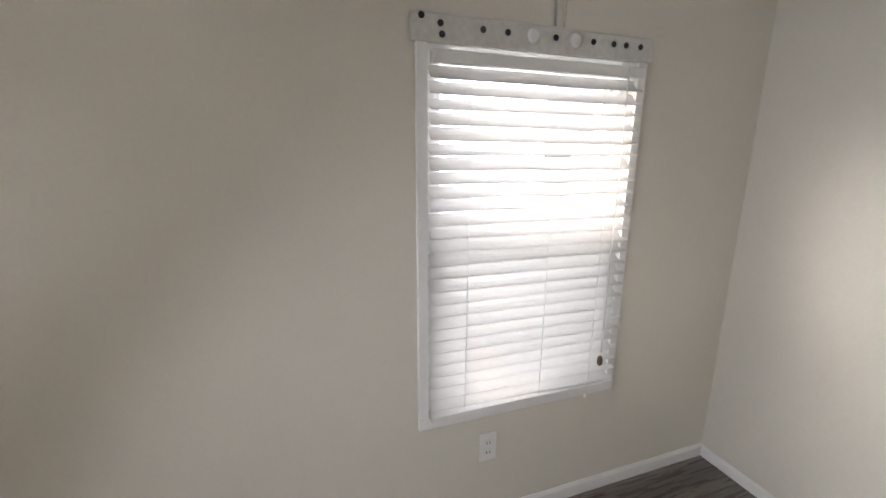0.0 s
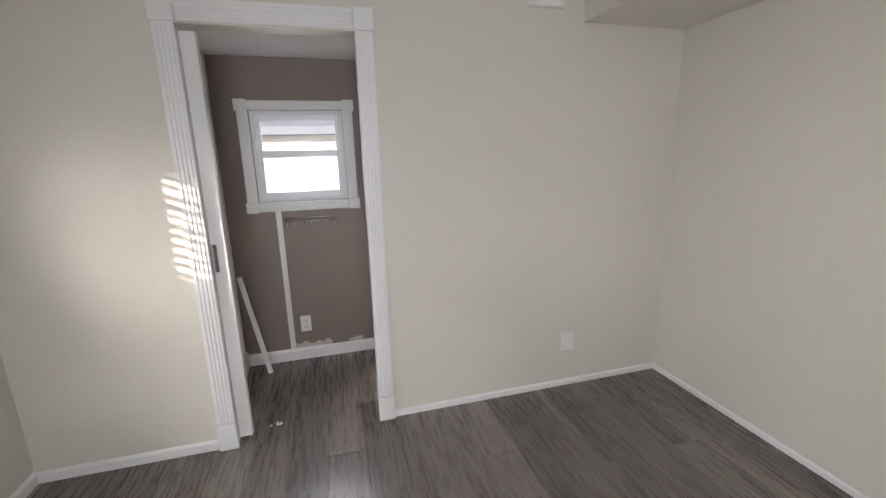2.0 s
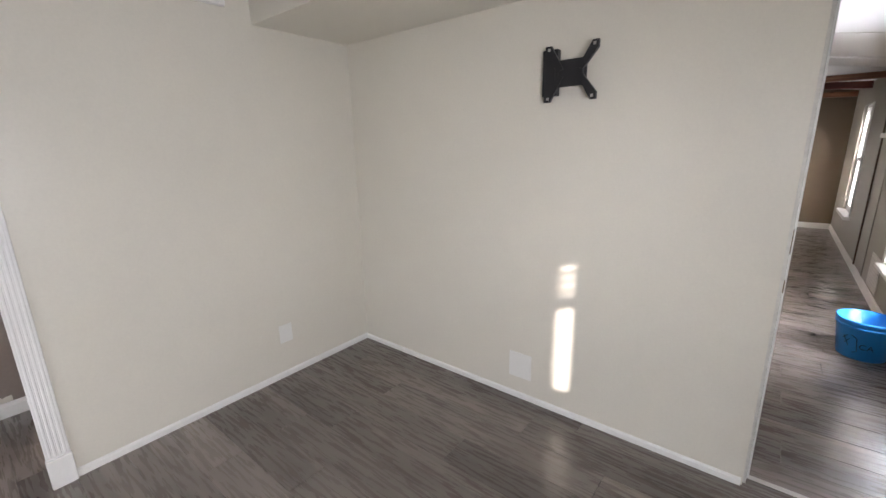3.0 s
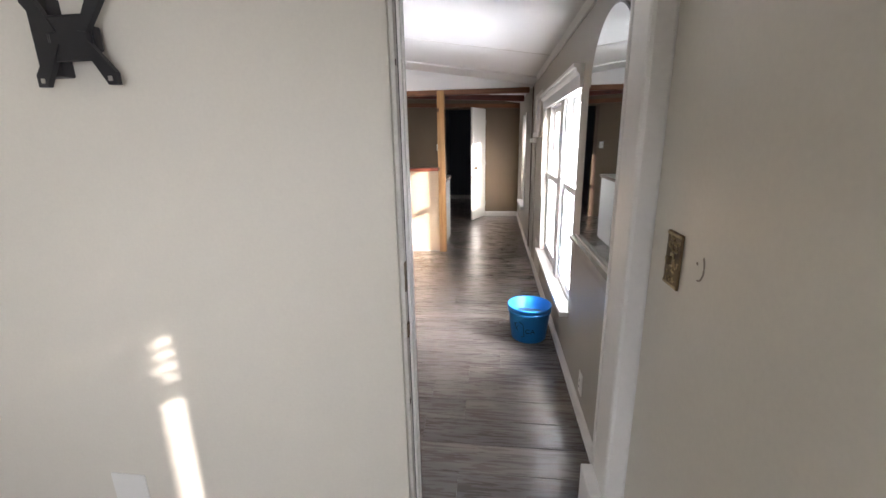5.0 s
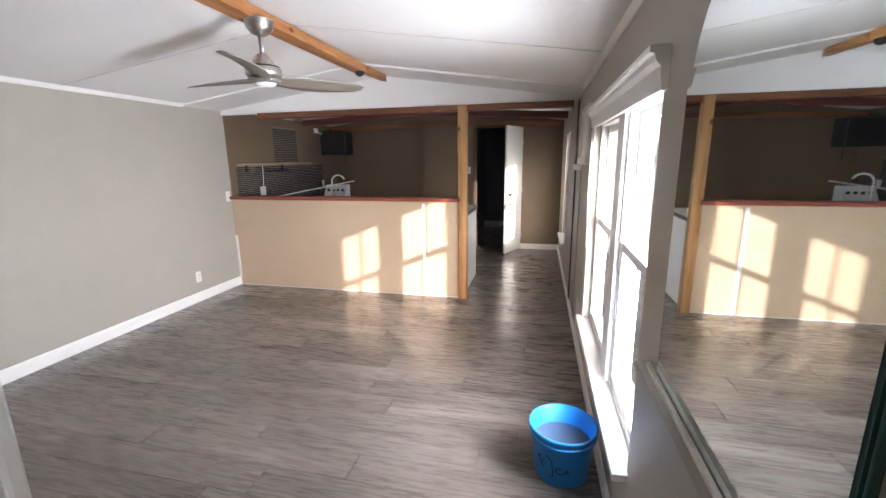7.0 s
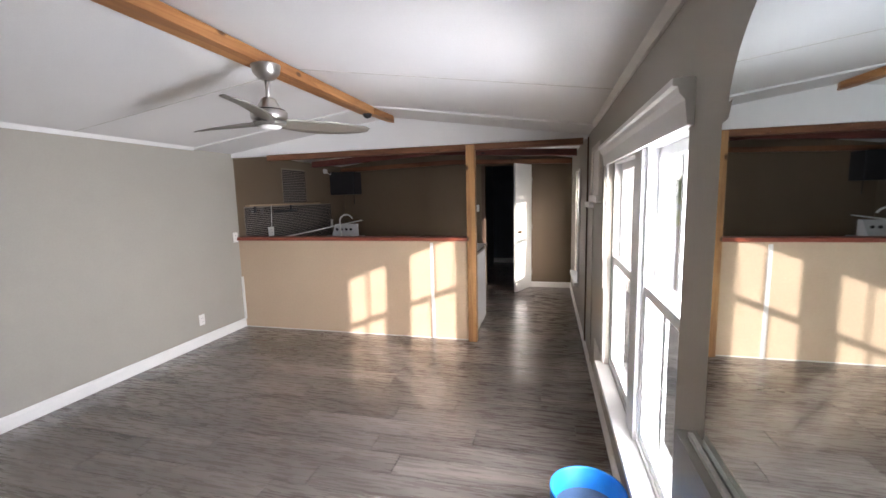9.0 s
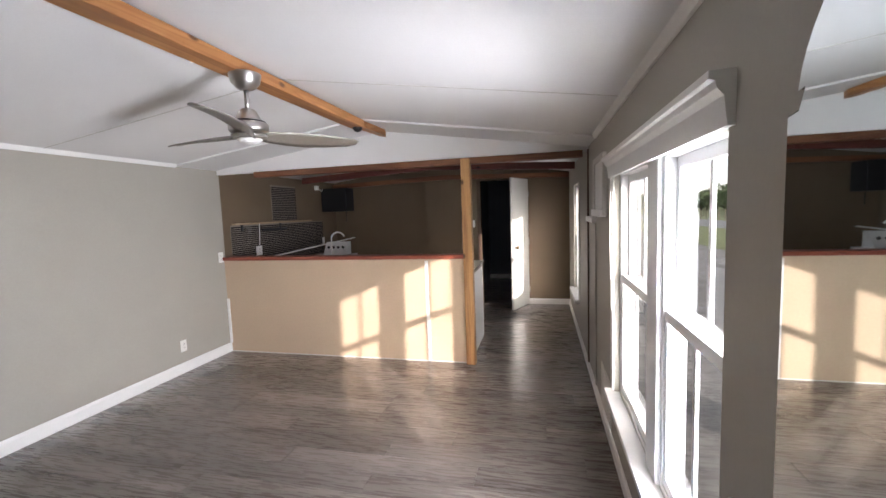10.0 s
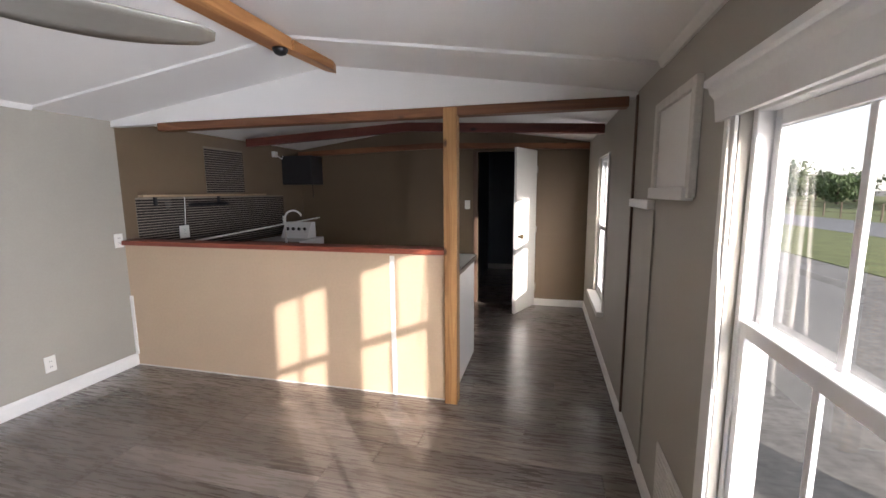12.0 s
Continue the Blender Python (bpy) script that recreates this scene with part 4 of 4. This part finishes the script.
# ---------------- kitchen ----------------
cabt = thing("base_cabinet", "white base cabinet behind half wall", "cabinet")
part("body", one_box((-0.1, YH + 0.10, 0.09), (0.53, 7.86, 0.885), 0.003), WHITE_METAL, cabt)
part("plinth", one_box((-0.1, YH + 0.12, 0.0), (0.515, 7.80, 0.0895), 0.002), TRIM, cabt)
part("end_panel", one_box((0.5305, YH + 0.10, 0.02), (0.537, 7.86, 0.885), 0.002), WHITE_METAL, cabt)
wt = thing("countertop", "grey laminate countertop with dark edge", "countertop")
part("slab", one_box((-0.12, YH + 0.095, 0.886), (0.56, 7.88, 0.925), 0.004), BROWN_TRIM, wt)
part("surface", one_box((-0.115, YH + 0.10, 0.9255), (0.555, 7.875, 0.929), 0.001), PLASTIC, wt)
c2 = thing("base_cabinet", "white base cabinet along kitchen wall", "cabinet")
part("body", one_box((XL + 0.01, 7.08, 0.09), (-1.70, 8.40, 0.885), 0.003), WHITE_METAL, c2)
part("plinth", one_box((XL + 0.01, 7.08, 0), (-1.75, 8.40, 0.0895), 0.002), TRIM, c2)
for k in range(3):
    d = part("door", one_box((-1.699, 7.10 + k * 0.43, 0.12), (-1.68, 7.52 + k * 0.43, 0.86), 0.003), WHITE_METAL, c2)
    part("handle", tube([(-1.67, 7.47 + k * 0.43, 0.7), (-1.67, 7.47 + k * 0.43, 0.82)], 0.005), NICKEL, d)
wt = thing("countertop", "grey laminate countertop along kitchen wall", "countertop")
part("slab", one_box((XL + 0.011, 7.06, 0.886), (-1.58, 8.41, 0.925), 0.004), BROWN_TRIM, wt)
stove = thing("stove", "white enamel stove with control panel", "stove")
part("body", one_box((XL + 0.02, 8.42, 0.0), (-1.62, 9.02, 0.92), 0.006), WHITE_METAL, stove)
bm = prism([(8.76, 0.921), (8.96, 0.921), (8.96, 1.115), (8.88, 1.115)], 'x', XL + 0.22, -1.70)
part("control_panel", bm, WHITE_METAL, stove)
for k in range(4):
    part("knob", lathe([(0.02, 0), (0.018, 0.02)], 14), BLACK, stove).matrix_local = pose(-2.0 + k * 0.08, 8.815, 1.03, 60, 0, 0)
faucet = thing("faucet", "pale gooseneck kitchen faucet", "faucet")
FX, FY = -1.64, 8.25
arcp = [(FX, FY, 0.925), (FX, FY, 1.21)] + [(FX + 0.085 - 0.085 * math.cos(a), FY + 0.02 * a, 1.21 + 0.08 * math.sin(a)) for a in np.linspace(0.2, 2.9, 12)]
part("spout", tube(arcp, 0.011), PLASTIC, faucet)
part("base", lathe([(0.026, 0.925), (0.026, 0.94), (0.014, 0.95)], 18, None, (FX, FY, 0)), CHROME, faucet)
brd = thing("loose_board", "long thin white strip lying across kitchen worktop", "strip")
part("strip", one_box((-0.018, 0, -0.006), (0.018, 1.55, 0.006), 0.002), TRIM, brd)
brd.matrix_world = pose(-2.0, 7.40, 1.05, 4.6, 0, -15)

sh = thing("wall_shelf", "thin raw wooden shelf above dark backsplash", "shelf")
part("shelf", one_box((XL + 0.001, 7.12, 1.455), (XL + 0.06, 8.75, 1.475), 0.002), OAK_SHELF, sh)
for yy in (7.25, 8.0):
    part("bracket", one_box((XL + 0.013, yy, 1.38), (XL + 0.03, yy + 0.03, 1.454), 0.002), BLACK, sh)
part("cord", tube([(XL + 0.02, 7.58, 1.45), (XL + 0.022, 7.57, 1.3), (XL + 0.02, 7.56, 1.18)], 0.004), TRIM, sh)
bar = thing("magnetic_bar", "black bar fixed to the backsplash", "bar")
part("bar", one_box((XL + 0.0125, 7.63, 1.36), (XL + 0.03, 8.15, 1.39), 0.003), BLACK, bar)


def mosaic(label, y0, y1, z0, z1, ty=0.06, tz=0.024):
    """Backsplash of dark strip tiles with recessed pale joints."""
    t = thing("backsplash", label, "backsplash", kind="structure")
    part("grout_bed", one_box((XL + 0.0008, y0, z0), (XL + 0.006, y1, z1), 0), GROUT, t)
    bm = bmesh.new()
    rows = int((z1 - z0) / tz)
    for i in range(rows):
        z = z0 + 0.002 + i * tz
        y = y0 - (i % 2) * ty / 2
        while y < y1:
            a, b = max(y, y0) + 0.001, min(y + ty, y1) - 0.001
            if b - a > 0.006:
                box(bm, (XL + 0.005, a, z), (XL + 0.0105, b, z + tz - 0.007))
            y += ty
    tagged(part("tile", bm, MOSAIC, t), kind="stuff")


mosaic("dark narrow tile backsplash below shelf", 7.09, 9.16, 0.935, 1.45)
mosaic("dark tile patch on brown kitchen wall", 7.88, 8.44, 1.49, 1.965)
bxs = thing("wall_speaker", "black box fixed high in the kitchen corner", "speaker")
part("case", one_box((XL + 0.006, 9.17, 1.59), (-1.84, 9.45, 1.965), 0.01), BLACK, bxs)
part("cord", tube([(-1.92, 9.30, 1.60), (-1.92, 9.31, 1.50), (-1.915, 9.30, 1.42)], 0.006), BLACK, bxs)
jbx = thing("junction_box", "small white junction box with loose wires", "junction box")
part("box", one_box((XL + 0.001, 8.98, 1.94), (XL + 0.04, 9.06, 2.01), 0.004), PLASTIC, jbx)
part("wire", tube([(XL + 0.03, 9.06, 1.96), (XL + 0.06, 9.11, 1.92), (XL + 0.05, 9.15, 1.96)], 0.006), PLASTIC, jbx)

origin = BEDROOM
br = thing("wall_bracket", "small white bracket high on bedroom wall", "bracket")
part("plate", one_box((XC, 1.66, 2.10), (XC + 0.03, 1.84, 2.13), 0.004), TRIM, br)


origin = HOUSE

# ---------------- outdoors ----------------
GZ = -0.75
structure("ground", one_box((-400, -400, GZ - 0.3), (400, 400, GZ), 0), GRAVEL, "pale gravel ground", "ground")
structure("lawn", one_box((9.5, -300, GZ + 0.004), (16, 300, GZ + 0.02), 0), GRASS, "dry grass verge", "grass")
structure("road", one_box((16, -300, GZ + 0.004), (22, 300, GZ + 0.03), 0), ASPHALT, "pale asphalt road", "road")
structure("lawn", one_box((22, -300, GZ + 0.004), (90, 300, GZ + 0.02), 0), GRASS, "dry grass field past the road", "grass")
nb = thing("neighbour_house", "white sided mobile home with grey roof", "house")
part("wall", one_box((-9.6, -8, GZ), (-6.0, 6, 1.75), 0.01), SIDING, nb)
part("roof", prism([(-9.8, 1.75), (-5.75, 1.75), (-5.75, 1.86), (-7.8, 2.35), (-9.8, 1.86)], 'y', -8.2, 6.2), ROOF, nb)
w = part("window", one_box((-5.999, 0.2, 1.0), (-5.97, 1.1, 1.55), 0.004), VINYL, nb)
part("pane", one_box((-5.969, 0.26, 1.06), (-5.965, 1.04, 1.49), 0), PLASTIC, w)
fence0 = thing("fence", "pale wooden board fence", "fence")
for k in range(30):
    part("board", one_box((-4.42, -2.5 + k * 0.2, GZ), (-4.40, -2.305 + k * 0.2, 1.22), 0.002), SIDING, fence0)
bxo = thing("cardboard_box", "brown cardboard box standing outside", "box")
part("carton", one_box((3.6, 6.6, GZ), (4.1, 7.1, GZ + 0.55), 0.01), CARDBOARD, bxo)

# Unseen sapling, made up to cast the shadow on the blind's lower right.
shade_sapling = thing("sapling", "unseen leafy sapling added to shade the blinded window", "sapling")
rng = random.Random(5)
part("trunk", tube([(0.30, -1.63, GZ), (0.31, -1.61, 0.2), (0.33, -1.60, 1.35)], 0.012), BARK, shade_sapling)
verts, faces = [], []
for k in range(900):
    p = Vector((rng.gauss(0, 0.42), rng.gauss(0, 0.42), rng.uniform(-1, 1)))
    c = Vector((0.34, -1.60, 1.24)) + Vector((p.x * 0.24, p.y * 0.30, p.z * 0.25))
    q = Euler((rng.uniform(0, 6), rng.uniform(0, 6), rng.uniform(0, 6))).to_matrix()
    n = len(verts)
    for v in ((-0.05, 0, 0), (0, -0.025, 0.01), (0.05, 0, 0), (0, 0.025, 0.01)):
        verts.append(c + q @ Vector(v))
    faces.append((n, n + 1, n + 2, n + 3))
me = bpy.data.meshes.new("leaves")
me.from_pydata(verts, [], faces)
me.materials.append(LEAF)
leaves = new("leaves", me)
leaves.parent = shade_sapling
tagged(leaves, kind="stuff")

rf = thing("field_fence", "dark wire fence beyond the road", "fence")
for k in range(40):
    part("post", one_box((23.0, -10 + k * 2.0, GZ), (23.08, -9.92 + k * 2.0, GZ + 1.2), 0.005), BARK, rf)
for z in (0.4, 0.75, 1.1):
    part("rail", one_box((23.02, -10, GZ + z), (23.05, 68, GZ + z + 0.03), 0), BARK, rf)


def tree(x, y, h, seed):
    """A tapered trunk with limbs and a crown of many small leaf clumps."""
    rng = random.Random(seed)
    t = thing("tree", "green broadleaf tree beyond the road", "tree", group="trees beyond the road", at=pose(x, y, GZ))
    bm = lathe([(0.22, 0), (0.16, h * 0.25), (0.09, h * 0.6), (0.02, h * 0.85)], 10)
    for k in range(6):
        a = rng.uniform(0, 6.28)
        z = h * rng.uniform(0.3, 0.6)
        tube([(0, 0, z), (math.cos(a) * h * 0.15, math.sin(a) * h * 0.15, z + h * 0.12), (math.cos(a) * h * 0.28, math.sin(a) * h * 0.28, z + h * 0.2)], 0.05, bm, 6)
    part("trunk", bm, BARK, t)
    verts, faces = [], []
    for k in range(620):
        while True:
            p = Vector((rng.uniform(-1, 1), rng.uniform(-1, 1), rng.uniform(-1, 1)))
            if p.length < 1:
                break
        lump = 0.75 + 0.45 * noise.noise(p * 2.2 + Vector((seed, 0, 0)))
        c = Vector((p.x * h * 0.5 * lump, p.y * h * 0.75 * lump, h * 0.45 + p.z * h * 0.48 * lump))
        q = Euler((rng.uniform(0, 6), rng.uniform(0, 6), rng.uniform(0, 6))).to_matrix()
        s = rng.uniform(0.22, 0.5)
        n = len(verts)
        for v in ((-s, 0, 0), (0, -s * 0.5, s * 0.2), (s, 0, 0), (0, s * 0.5, s * 0.2)):
            verts.append(c + q @ Vector(v))
        faces.append((n, n + 1, n + 2, n + 3))
    me = bpy.data.meshes.new("crown")
    me.from_pydata(verts, [], faces)
    me.materials.append(LEAF)
    ob = new("crown", me)
    ob.parent = t
    tagged(ob, kind="stuff")


rng = random.Random(31)
for k in range(125):
    tree(rng.uniform(40, 66), -6 + k * 2.7 + rng.uniform(-1.2, 1.2), rng.uniform(4.5, 9.5), k + 1)


# ---------------- floor planks ----------------
fl = structure("floor", one_box((XL - 0.12, YB - 0.12, -0.12), (XR + 0.12, 12.2, -0.004), 0), FLOOR, "dark grey oak plank floor", "floor")
PW, PL = 0.178, 1.22
plank_meshes = {}


def plank(x0, x1, y):
    length = round(x1 - x0, 2)
    if length not in plank_meshes:
        bm = bmesh.new()
        h, w, c = length / 2 - 0.0006, PW / 2 - 0.0006, 0.0015
        low = [bm.verts.new(p) for p in ((-h, -w, -0.004), (h, -w, -0.004), (h, w, -0.004), (-h, w, -0.004))]
        mid = [bm.verts.new((v.co.x, v.co.y, 0.0012)) for v in low]
        top = [bm.verts.new((v.co.x - math.copysign(c, v.co.x), v.co.y - math.copysign(c, v.co.y), 0.002)) for v in low]
        for p, q in ((low, mid), (mid, top)):
            for i in range(4):
                bm.faces.new((p[i], p[(i + 1) % 4], q[(i + 1) % 4], q[i]))
        bm.faces.new(top)
        plank_meshes[length] = mesh_of("plank", bm, FLOOR)
    ob = new("plank", plank_meshes[length])
    ob.parent = fl
    ob.location = ((x0 + x1) / 2, y + PW / 2, 0)


rng = random.Random(12)
y = YB
while y < YF + 0.1:
    x = XL - rng.choice((0.12, 0.32, 0.52, 0.72, 0.92, 1.12))
    while x < XR:
        a, b = max(x, XL), min(x + PL, XR)
        if b - a > 0.05:
            plank(a, b, y)
        x += PL
    y += PW
